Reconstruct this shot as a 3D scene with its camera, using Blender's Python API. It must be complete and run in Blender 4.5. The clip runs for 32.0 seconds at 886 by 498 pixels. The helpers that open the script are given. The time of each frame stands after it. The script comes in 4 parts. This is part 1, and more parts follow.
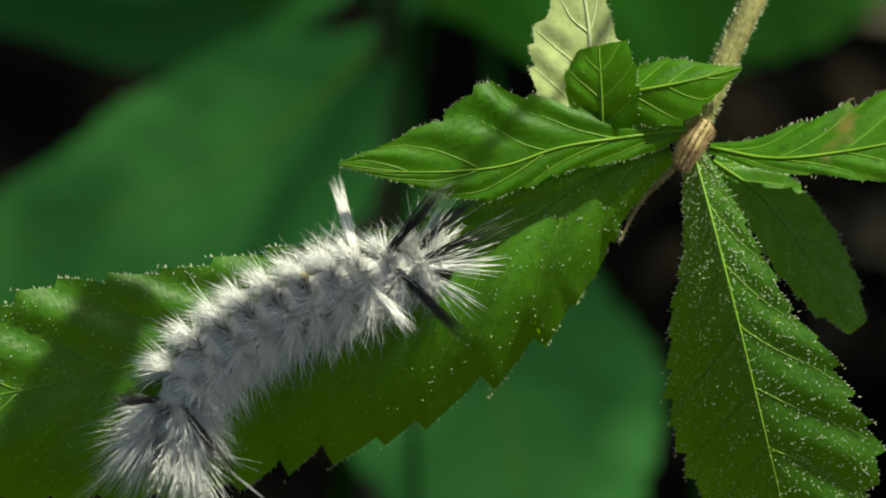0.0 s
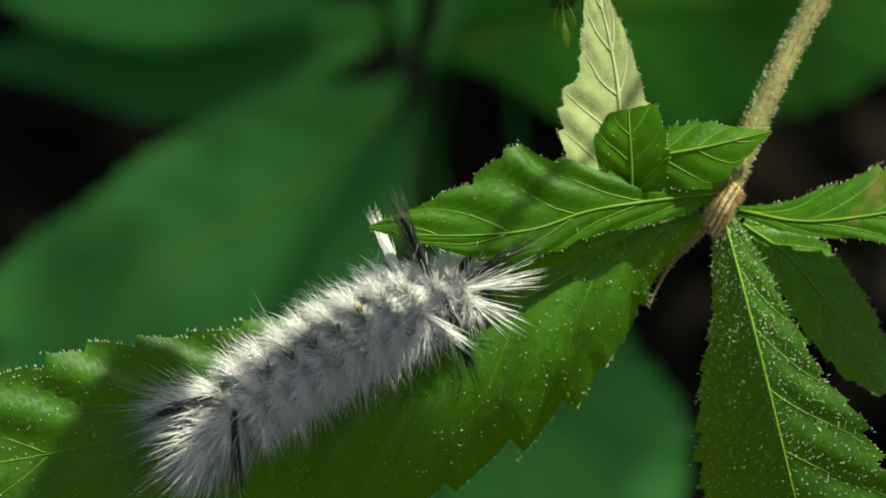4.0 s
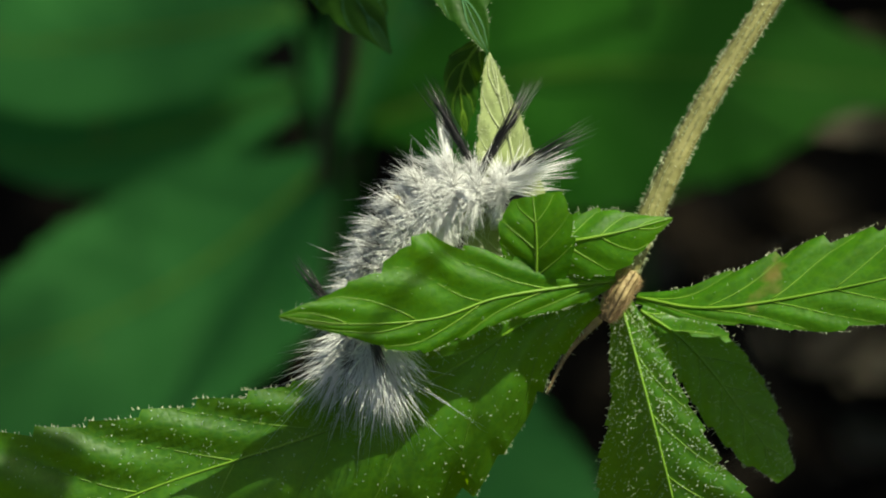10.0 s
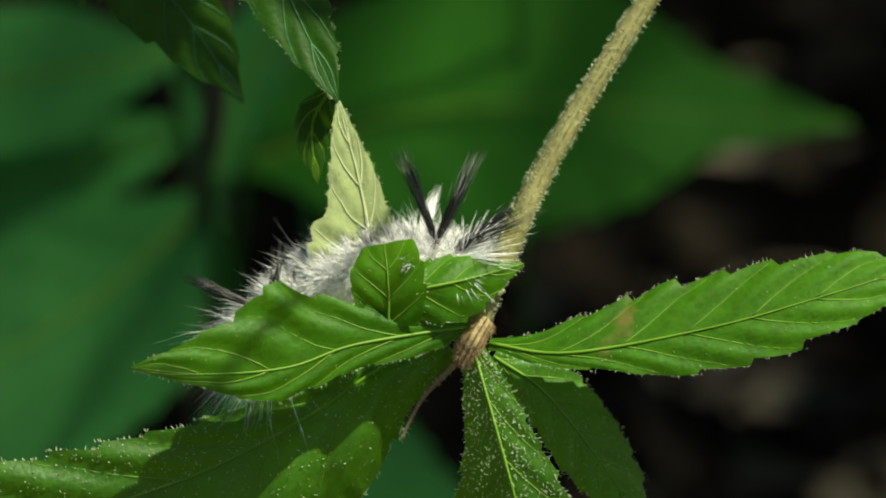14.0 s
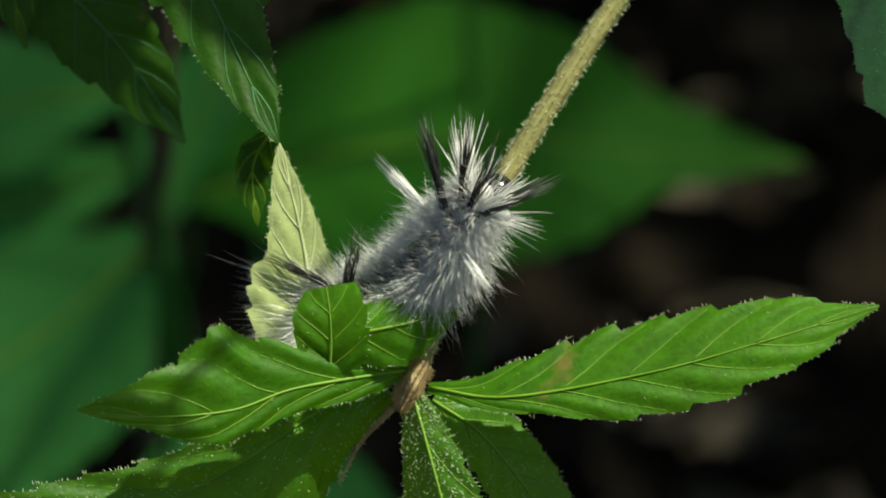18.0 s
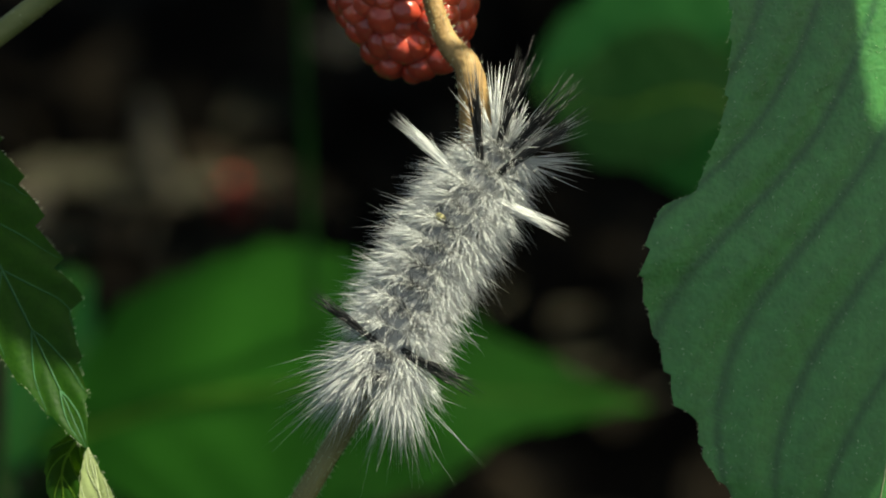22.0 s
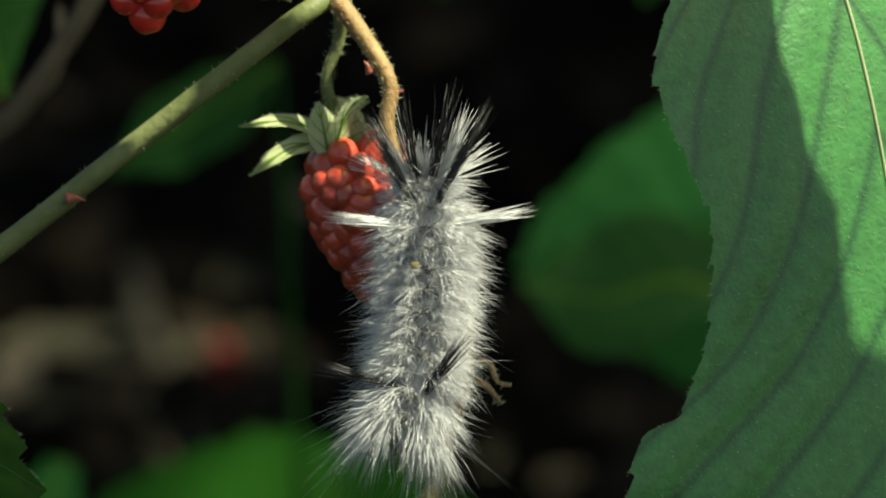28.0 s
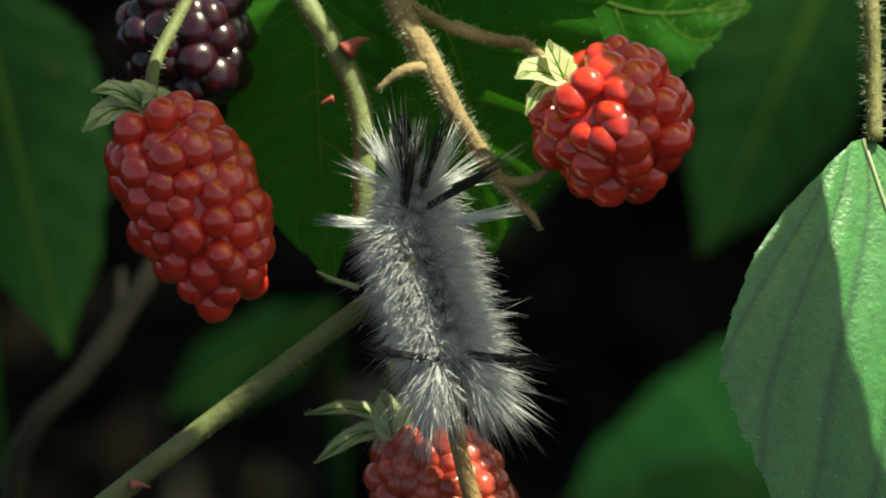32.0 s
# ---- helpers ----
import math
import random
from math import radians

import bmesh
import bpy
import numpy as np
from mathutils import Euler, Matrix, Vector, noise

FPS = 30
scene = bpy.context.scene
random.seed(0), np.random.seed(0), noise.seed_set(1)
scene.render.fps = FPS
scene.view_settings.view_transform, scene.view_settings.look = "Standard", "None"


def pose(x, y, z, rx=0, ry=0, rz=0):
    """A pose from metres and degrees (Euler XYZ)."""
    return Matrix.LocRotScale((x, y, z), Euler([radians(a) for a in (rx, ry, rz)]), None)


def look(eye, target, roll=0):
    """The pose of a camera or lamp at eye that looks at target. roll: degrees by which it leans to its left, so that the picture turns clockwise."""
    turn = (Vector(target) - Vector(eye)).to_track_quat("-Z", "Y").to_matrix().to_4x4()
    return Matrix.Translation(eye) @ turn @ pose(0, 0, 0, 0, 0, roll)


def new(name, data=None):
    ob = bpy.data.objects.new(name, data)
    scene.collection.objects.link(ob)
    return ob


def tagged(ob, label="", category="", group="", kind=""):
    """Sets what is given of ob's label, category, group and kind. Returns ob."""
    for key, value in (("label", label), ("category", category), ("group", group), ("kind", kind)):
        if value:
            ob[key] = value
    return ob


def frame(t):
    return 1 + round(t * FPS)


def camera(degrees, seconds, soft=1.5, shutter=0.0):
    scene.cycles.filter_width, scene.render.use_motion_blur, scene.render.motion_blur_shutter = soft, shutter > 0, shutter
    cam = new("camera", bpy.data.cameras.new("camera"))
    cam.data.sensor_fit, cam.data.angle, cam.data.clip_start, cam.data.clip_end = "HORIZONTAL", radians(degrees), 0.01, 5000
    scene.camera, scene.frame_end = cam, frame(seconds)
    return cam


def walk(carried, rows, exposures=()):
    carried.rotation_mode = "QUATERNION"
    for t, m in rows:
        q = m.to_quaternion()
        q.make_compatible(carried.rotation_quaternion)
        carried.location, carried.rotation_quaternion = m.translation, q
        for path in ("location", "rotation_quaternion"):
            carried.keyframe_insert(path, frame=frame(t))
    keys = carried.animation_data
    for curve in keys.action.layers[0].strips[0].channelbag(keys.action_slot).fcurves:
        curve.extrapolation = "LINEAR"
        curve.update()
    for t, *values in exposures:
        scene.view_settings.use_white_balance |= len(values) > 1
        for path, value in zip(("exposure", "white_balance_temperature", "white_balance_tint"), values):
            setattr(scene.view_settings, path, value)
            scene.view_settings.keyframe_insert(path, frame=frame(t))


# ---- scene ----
# ---- plan: u to the right, v up, w towards the viewer, in millimetres, on a sheet that leans back ----
LEAN = radians(33)
SHEET = Matrix(((1, 0, 0, 0), (0, math.sin(LEAN), -math.cos(LEAN), 0), (0, math.cos(LEAN), math.sin(LEAN), 0.24), (0, 0, 0, 1)))
SHEET_NP = np.array(SHEET)


def spot(p):
    """World place of a plan point."""
    return SHEET @ (Vector(p) * 0.001)


def world(points):
    """World places of many plan points."""
    return (np.asarray(points, float) * 0.001) @ SHEET_NP[:3, :3].T + SHEET_NP[:3, 3]


# ---- camera: seconds, the plan point in the middle of the picture, roll ----
PATH_ROWS = [
    (0, 0.00, 0.00, -0.00), (0.5, 1.28, 0.74, -0.07), (1, -0.13, -0.97, -0.05), (1.5, -0.58, 0.94, 0.02),
    (2, -0.90, 2.26, 0.09), (2.5, -2.57, 3.45, 0.09), (3, -3.75, 4.69, 0.02), (3.5, -3.19, 4.70, -0.04),
    (5.5, 0.01, 4.54, -0.09), (6, -0.22, 3.44, -0.06), (6.5, -1.30, 3.75, -0.00), (7, 0.38, 4.78, 0.03),
    (7.5, 0.31, 5.06, 0.05), (8, 0.81, 4.71, 0.07), (8.5, 0.54, 6.33, 0.08), (9, 0.49, 7.15, 0.07),
    (9.5, 2.82, 8.66, 0.06), (10, 5.43, 11.22, 0.02), (10.5, 8.44, 12.46, -0.03), (11, 12.36, 13.21, -0.08),
    (11.5, 14.56, 13.88, -0.13), (12, 14.83, 13.30, -0.23), (12.5, 18.03, 13.62, -0.35), (13, 18.98, 14.34, -0.39),
    (13.5, 17.86, 14.10, -0.34), (15.5, 15.29, 17.51, 0.21), (16, 18.82, 15.49, 0.22), (16.5, 21.23, 14.60, 0.18),
    (17, 20.31, 15.74, 0.22), (17.5, 20.42, 16.50, 0.23), (18, 21.07, 17.83, 0.31), (18.5, 22.39, 18.04, 0.38),
    (19, 22.20, 20.52, 0.38), (19.5, 24.13, 24.11, 0.41), (20, 26.88, 28.05, 0.46), (20.5, 30.17, 32.12, 0.46),
    (21, 33.27, 35.27, 0.47), (21.5, 34.71, 37.47, 0.42), (22, 35.76, 40.12, 0.36), (22.5, 37.85, 43.78, 0.31),
    (23, 39.32, 46.90, 0.24), (23.5, 40.06, 49.34, 0.20), (24, 39.18, 48.20, 0.23), (24.5, 40.67, 48.29, 0.22),
    (26.5, 40.83, 48.04, -0.44), (27, 39.84, 50.18, -0.45), (27.5, 39.62, 53.22, -0.39), (28, 37.55, 57.08, -0.31),
    (28.5, 36.42, 58.30, -0.24), (29, 34.98, 62.78, -0.17), (29.5, 34.57, 65.76, -0.11), (30, 33.15, 69.21, -0.11),
    (30.5, 32.10, 72.56, -0.09), (31, 33.03, 76.11, -0.01), (31.5, 34.18, 77.36, -0.01), (32, 33.28, 78.99, 0.00),
]
cam = camera(9.92, 32.0, soft=1.85, shutter=0.4)
cam.data.dof.use_dof = True
cam.data.dof.focus_distance = 0.377
cam.data.dof.aperture_fstop = 34.0
walk(cam, [(t, look(spot((u * 0.5, v * 0.5, 380)), spot((u, v, 0)), r)) for t, u, v, r in PATH_ROWS],
     [(0, 0.92, 7600, -7), (32, 0.92, 7600, -7)])

# ---- sky, sun, exposure ----
SUN_WAY = (SHEET.to_3x3() @ Vector((0.48, 0.76, 0.42))).normalized()
sky = bpy.data.worlds.new("sky")
scene.world = sky
sky.use_nodes = True
tree = sky.node_tree
sky_tex = tree.nodes.new("ShaderNodeTexSky")
sky_tex.sky_type, sky_tex.sun_disc = "NISHITA", False
sky_tex.dust_density, sky_tex.air_density, sky_tex.ozone_density = 3.0, 0.8, 0.4
sky_tex.sun_elevation = math.asin(SUN_WAY.z)
sky_tex.sun_rotation = math.atan2(SUN_WAY.x, SUN_WAY.y)
tree.nodes["Background"].inputs["Strength"].default_value = 0.068
tree.links.new(sky_tex.outputs["Color"], tree.nodes["Background"].inputs["Color"])
sun_data = bpy.data.lights.new("sun", "SUN")
sun_data.energy, sun_data.angle, sun_data.color = 5.0, radians(0.53), (1.0, 0.962, 0.89)
sun = new("sun", sun_data)
sun.matrix_world = look(SUN_WAY * 4, (0, 0, 0))


# ---- materials ----
def node_mat(name):
    m = bpy.data.materials.new(name)
    m.use_nodes = True
    nt = m.node_tree
    return m, nt, nt.nodes["Principled BSDF"]


def noise_ramp(nt, scale, low, high, detail=4.0, lo=0.3, hi=0.7, coords="Object", stretch=None):
    """A colour that wanders between two colours."""
    tc = nt.nodes.new("ShaderNodeTexCoord")
    source = tc.outputs[coords]
    if stretch:
        mp = nt.nodes.new("ShaderNodeMapping")
        mp.inputs["Scale"].default_value = stretch
        nt.links.new(source, mp.inputs["Vector"])
        source = mp.outputs["Vector"]
    nz = nt.nodes.new("ShaderNodeTexNoise")
    nz.inputs["Scale"].default_value, nz.inputs["Detail"].default_value = scale, detail
    nt.links.new(source, nz.inputs["Vector"])
    rp = nt.nodes.new("ShaderNodeValToRGB")
    rp.color_ramp.elements[0].position, rp.color_ramp.elements[0].color = lo, (*low, 1)
    rp.color_ramp.elements[1].position, rp.color_ramp.elements[1].color = hi, (*high, 1)
    nt.links.new(nz.outputs["Fac"], rp.inputs["Fac"])
    return rp.outputs["Color"], nz.outputs["Fac"]


def mix_color(nt, a, b, fac, kind="MIX"):
    mx = nt.nodes.new("ShaderNodeMix")
    mx.data_type, mx.blend_type = "RGBA", kind
    for value, key in ((fac, 0), (a, 6), (b, 7)):
        if isinstance(value, (float, int)):
            mx.inputs[key].default_value = value
        elif isinstance(value, tuple):
            mx.inputs[key].default_value = (*value, 1)
        else:
            nt.links.new(value, mx.inputs[key])
    return mx.outputs[2]


def bump(nt, bsdf, scale, strength, distance, coords="Object"):
    tc = nt.nodes.new("ShaderNodeTexCoord")
    nz = nt.nodes.new("ShaderNodeTexNoise")
    nz.inputs["Scale"].default_value, nz.inputs["Detail"].default_value = scale, 5
    nt.links.new(tc.outputs[coords], nz.inputs["Vector"])
    bp = nt.nodes.new("ShaderNodeBump")
    bp.inputs["Strength"].default_value, bp.inputs["Distance"].default_value = strength, distance
    nt.links.new(nz.outputs["Fac"], bp.inputs["Height"])
    nt.links.new(bp.outputs["Normal"], bsdf.inputs["Normal"])
    return bp


def leaf_mat(name, dark, light, glow, thin=0.45, rough=0.42, patch=55, wear=(0.20, 0.17, 0.05), gloss=0.22, rough_bump=0.18, rib=None, mesh=0.10):
    """A leaf: mottled green, fine net of veins, light coming through."""
    m, nt, b = node_mat(name)
    col, _ = noise_ramp(nt, patch, dark, light)
    fine, _ = noise_ramp(nt, 900, (0.78, 0.78, 0.78), (1.15, 1.15, 1.1), 3)
    col = mix_color(nt, col, fine, 1.0, "MULTIPLY")
    tc = nt.nodes.new("ShaderNodeTexCoord")
    vo = nt.nodes.new("ShaderNodeTexVoronoi")
    vo.feature = "DISTANCE_TO_EDGE"
    vo.inputs["Scale"].default_value = 1700
    nt.links.new(tc.outputs["Object"], vo.inputs["Vector"])
    net = nt.nodes.new("ShaderNodeMapRange")
    net.inputs["From Max"].default_value = 0.12
    net.inputs["To Min"].default_value, net.inputs["To Max"].default_value = mesh, 0.0
    nt.links.new(vo.outputs["Distance"], net.inputs["Value"])
    col = mix_color(nt, col, glow, net.outputs["Result"])
    spot_mask, _ = noise_ramp(nt, 140, (0, 0, 0), (1, 1, 1), 5, 0.70, 0.76)
    col = mix_color(nt, col, wear, spot_mask)
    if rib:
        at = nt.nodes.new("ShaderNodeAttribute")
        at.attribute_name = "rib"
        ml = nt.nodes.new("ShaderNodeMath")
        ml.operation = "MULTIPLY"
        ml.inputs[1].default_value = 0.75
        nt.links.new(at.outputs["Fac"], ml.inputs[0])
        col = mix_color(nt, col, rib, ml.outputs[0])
    nt.links.new(col, b.inputs["Base Color"])
    b.inputs["Roughness"].default_value = rough
    b.inputs["Specular IOR Level"].default_value = gloss
    bp = nt.nodes.new("ShaderNodeBump")
    bp.inputs["Strength"].default_value, bp.inputs["Distance"].default_value = rough_bump, 0.0002
    add = nt.nodes.new("ShaderNodeMath")
    nz = nt.nodes.new("ShaderNodeTexNoise")
    nz.inputs["Scale"].default_value = 1400
    nt.links.new(tc.outputs["Object"], nz.inputs["Vector"])
    nt.links.new(vo.outputs["Distance"], add.inputs[0])
    nt.links.new(nz.outputs["Fac"], add.inputs[1])
    nt.links.new(add.outputs[0], bp.inputs["Height"])
    nt.links.new(bp.outputs["Normal"], b.inputs["Normal"])
    tl = nt.nodes.new("ShaderNodeBsdfTranslucent")
    nt.links.new(mix_color(nt, col, glow, 0.75), tl.inputs["Color"])
    ms = nt.nodes.new("ShaderNodeMixShader")
    ms.inputs[0].default_value = thin
    nt.links.new(b.outputs[0], ms.inputs[1])
    nt.links.new(tl.outputs[0], ms.inputs[2])
    nt.links.new(ms.outputs[0], nt.nodes["Material Output"].inputs["Surface"])
    return m


def plain_mat(name, low, high, scale, rough=0.6, bump_scale=None, bump_depth=0.0002, spec=0.4, coords="Object", stretch=None, thin=0.0, lo=0.3, hi=0.7):
    m, nt, b = node_mat(name)
    col, _ = noise_ramp(nt, scale, low, high, 4.0, lo, hi, coords, stretch)
    nt.links.new(col, b.inputs["Base Color"])
    b.inputs["Roughness"].default_value = rough
    b.inputs["Specular IOR Level"].default_value = spec
    if bump_scale:
        bump(nt, b, bump_scale, 0.6, bump_depth)
    if thin:
        tl = nt.nodes.new("ShaderNodeBsdfTranslucent")
        nt.links.new(col, tl.inputs["Color"])
        ms = nt.nodes.new("ShaderNodeMixShader")
        ms.inputs[0].default_value = thin
        nt.links.new(b.outputs[0], ms.inputs[1])
        nt.links.new(tl.outputs[0], ms.inputs[2])
        nt.links.new(ms.outputs[0], nt.nodes["Material Output"].inputs["Surface"])
    return m


def hair_mat(name, low, high, thin):
    """Fine hairs, each one a little lighter or darker."""
    m, nt, b = node_mat(name)
    geo = nt.nodes.new("ShaderNodeNewGeometry")
    rp = nt.nodes.new("ShaderNodeValToRGB")
    rp.color_ramp.elements[0].color, rp.color_ramp.elements[1].color = (*low, 1), (*high, 1)
    nt.links.new(geo.outputs["Random Per Island"], rp.inputs["Fac"])
    nt.links.new(rp.outputs["Color"], b.inputs["Base Color"])
    b.inputs["Roughness"].default_value = 0.4
    tl = nt.nodes.new("ShaderNodeBsdfTranslucent")
    nt.links.new(rp.outputs["Color"], tl.inputs["Color"])
    ms = nt.nodes.new("ShaderNodeMixShader")
    ms.inputs[0].default_value = thin
    nt.links.new(b.outputs[0], ms.inputs[1])
    nt.links.new(tl.outputs[0], ms.inputs[2])
    nt.links.new(ms.outputs[0], nt.nodes["Material Output"].inputs["Surface"])
    return m


def berry_mat(name, low, high, coat):
    """Glossy juicy drupelets, each a little different."""
    m, nt, b = node_mat(name)
    col, _ = noise_ramp(nt, 260, low, high)
    info = nt.nodes.new("ShaderNodeObjectInfo")
    rp = nt.nodes.new("ShaderNodeValToRGB")
    rp.color_ramp.elements[0].color, rp.color_ramp.elements[1].color = (0.74, 0.68, 0.66, 1), (1.12, 1.08, 1.0, 1)
    nt.links.new(info.outputs["Random"], rp.inputs["Fac"])
    nt.links.new(mix_color(nt, col, rp.outputs["Color"], 1.0, "MULTIPLY"), b.inputs["Base Color"])
    b.inputs["Roughness"].default_value = 0.28
    b.inputs["Subsurface Weight"].default_value = 0.35
    b.inputs["Subsurface Radius"].default_value = (1.0, 0.25, 0.15)
    b.inputs["Subsurface Scale"].default_value = 0.0012
    b.inputs["Coat Weight"].default_value, b.inputs["Coat Roughness"].default_value = coat, 0.07
    bump(nt, b, 1500, 0.25, 0.0001)
    return m


LEAF = leaf_mat("bramble_leaf", (0.024, 0.105, 0.010), (0.062, 0.205, 0.018), (0.36, 0.58, 0.005), 0.5, 0.45, gloss=0.3)
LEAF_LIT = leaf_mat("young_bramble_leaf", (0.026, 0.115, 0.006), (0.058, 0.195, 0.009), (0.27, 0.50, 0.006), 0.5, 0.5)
LEAF_BACK = leaf_mat("leaf_underside", (0.27, 0.33, 0.14), (0.36, 0.42, 0.20), (0.42, 0.48, 0.20), 0.3, 0.6)
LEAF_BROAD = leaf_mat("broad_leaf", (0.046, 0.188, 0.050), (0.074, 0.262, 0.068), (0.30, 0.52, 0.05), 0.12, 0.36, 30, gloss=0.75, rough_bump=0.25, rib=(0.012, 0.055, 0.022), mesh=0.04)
LEAF_FAR = leaf_mat("undergrowth_leaf", (0.024, 0.127, 0.012), (0.039, 0.18, 0.018), (0.07, 0.27, 0.012), 0.35, 0.6, 20, gloss=0.1)
LEAF_BLUE = leaf_mat("bluish_undergrowth_leaf", (0.038, 0.185, 0.044), (0.056, 0.24, 0.056), (0.08, 0.29, 0.045), 0.3, 0.6, 20, gloss=0.1)
# darker copy of the bramble leaf, shade put into its green
LEAF_SHADE = leaf_mat("shade_darkened_leaf", (0.013, 0.058, 0.003), (0.028, 0.096, 0.005), (0.075, 0.165, 0.006), 0.3, 0.5)
# undergrowth leaf again, dimmed in colour for plants standing in shade
LEAF_DIM = leaf_mat("shade_dimmed_undergrowth_leaf", (0.020, 0.080, 0.017), (0.034, 0.115, 0.026), (0.05, 0.17, 0.022), 0.3, 0.6, 20, gloss=0.1)
VEIN = plain_mat("leaf_vein", (0.12, 0.26, 0.015), (0.20, 0.36, 0.035), 300, 0.5, thin=0.35)
# vein colour darkened to match the shaded drooping leaves
VEIN_DARK = plain_mat("shade_darkened_vein", (0.026, 0.115, 0.038), (0.04, 0.15, 0.05), 300, 0.5)
VEIN_PALE = plain_mat("pale_leaf_vein", (0.45, 0.50, 0.28), (0.55, 0.60, 0.36), 300, 0.5, thin=0.25)
FUZZ = plain_mat("leaf_fuzz", (0.62, 0.70, 0.45), (0.80, 0.84, 0.62), 200, 0.4, thin=0.4)
STEM = plain_mat("stem_skin", (0.16, 0.155, 0.055), (0.27, 0.25, 0.10), 420, 0.55, 1800, 0.0002, stretch=(1, 1, 0.35))
CANE = plain_mat("cane_skin", (0.125, 0.15, 0.05), (0.215, 0.235, 0.09), 300, 0.55, 1500, 0.0002)
RUST = plain_mat("rusty_stem_skin", (0.27, 0.15, 0.055), (0.44, 0.28, 0.12), 500, 0.6, 1500, 0.0003)
HUB_SKIN = plain_mat("hairy_node_skin", (0.18, 0.125, 0.06), (0.32, 0.25, 0.12), 700, 0.7, 1500, 0.0004)
DRY = plain_mat("dry_brown_skin", (0.20, 0.13, 0.06), (0.38, 0.27, 0.14), 400, 0.75, 1300, 0.0004)
THORN = plain_mat("thorn", (0.35, 0.06, 0.05), (0.50, 0.18, 0.10), 400, 0.4)
SEPAL = plain_mat("sepal", (0.50, 0.55, 0.26), (0.70, 0.72, 0.44), 350, 0.6, 1500, 0.0002, thin=0.3)
BERRY = berry_mat("red_drupelet", (0.72, 0.030, 0.022), (0.84, 0.075, 0.05), 1.0)
BERRY_PALE = berry_mat("unripe_drupelet", (0.55, 0.062, 0.038), (0.69, 0.13, 0.072), 0.8)
BERRY_DARK = berry_mat("dark_drupelet", (0.02, 0.004, 0.01), (0.05, 0.008, 0.02), 0.9)
HAIR_WHITE = hair_mat("white_hair", (0.90, 0.903, 0.906), (0.985, 0.985, 0.985), 0.3)
HAIR_GREY = hair_mat("grey_hair", (0.44, 0.438, 0.435), (0.95, 0.95, 0.95), 0.35)
HAIR_BLACK = hair_mat("black_hair", (0.006, 0.006, 0.008), (0.028, 0.028, 0.030), 0.0)
SKIN = plain_mat("caterpillar_skin", (0.34, 0.34, 0.342), (0.52, 0.52, 0.522), 500, 0.6, 1500, 0.0003)
HEAD = plain_mat("head_capsule", (0.006, 0.005, 0.005), (0.014, 0.010, 0.009), 300, 0.15, spec=0.6)
# soil and litter colours sunk towards black to carry the deep shade behind
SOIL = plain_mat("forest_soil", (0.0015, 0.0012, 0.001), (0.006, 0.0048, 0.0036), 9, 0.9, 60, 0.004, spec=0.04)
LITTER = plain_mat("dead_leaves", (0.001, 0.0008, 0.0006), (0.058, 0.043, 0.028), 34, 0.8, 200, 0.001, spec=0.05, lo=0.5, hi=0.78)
TWIG = plain_mat("twig_bark", (0.05, 0.042, 0.028), (0.17, 0.145, 0.10), 40, 0.85, 300, 0.001, spec=0.1)


# ---- mesh helpers ----
def link_mesh(name, verts, faces, mat, parent=None, label="", smooth=True):
    """One mesh object from world places, with its origin at its parent's or at zero."""
    verts = np.asarray(verts, float)
    if parent is not None:
        verts = verts - np.array(ORIGIN[parent.name])
    me = bpy.data.meshes.new(name)
    me.from_pydata(verts.tolist(), [], faces)
    if smooth:
        me.polygons.foreach_set("use_smooth", [True] * len(me.polygons))
    me.materials.append(mat)
    me.update()
    ob = new(name, me)
    if parent is not None:
        ob.parent = parent
        ORIGIN[ob.name] = ORIGIN[parent.name]
    else:
        ORIGIN[ob.name] = (0, 0, 0)
    if label:
        tagged(ob, label)
    return ob


ORIGIN = {}


def thing(name, place, label, category, group="", kind=""):
    ob = new(name)
    ob.empty_display_size = 0.005
    ob.location = place
    ORIGIN[ob.name] = tuple(place)
    return tagged(ob, label, category, group, kind)


def spline(points, n):
    """Catmull-Rom through the points, n samples even in length."""
    p = np.asarray(points, float)
    if len(p) == 2:
        p = np.array([p[0], (p[0] + p[1]) / 2, p[1]])
    q = np.vstack([2 * p[0] - p[1], p, 2 * p[-1] - p[-2]])
    out = []
    for i in range(len(p) - 1):
        a, b, c, d = q[i:i + 4]
        for t in np.linspace(0, 1, 24, endpoint=False):
            out.append(0.5 * (2 * b + (c - a) * t + (2 * a - 5 * b + 4 * c - d) * t * t + (3 * b - a - 3 * c + d) * t ** 3))
    out = np.array(out + [p[-1]])
    run = np.concatenate([[0], np.cumsum(np.linalg.norm(np.diff(out, axis=0), axis=1))])
    at = np.linspace(0, run[-1], n)
    return np.stack([np.interp(at, run, out[:, k]) for k in range(3)], 1)


def unit(v):
    return v / np.maximum(np.linalg.norm(v, axis=-1, keepdims=True), 1e-9)


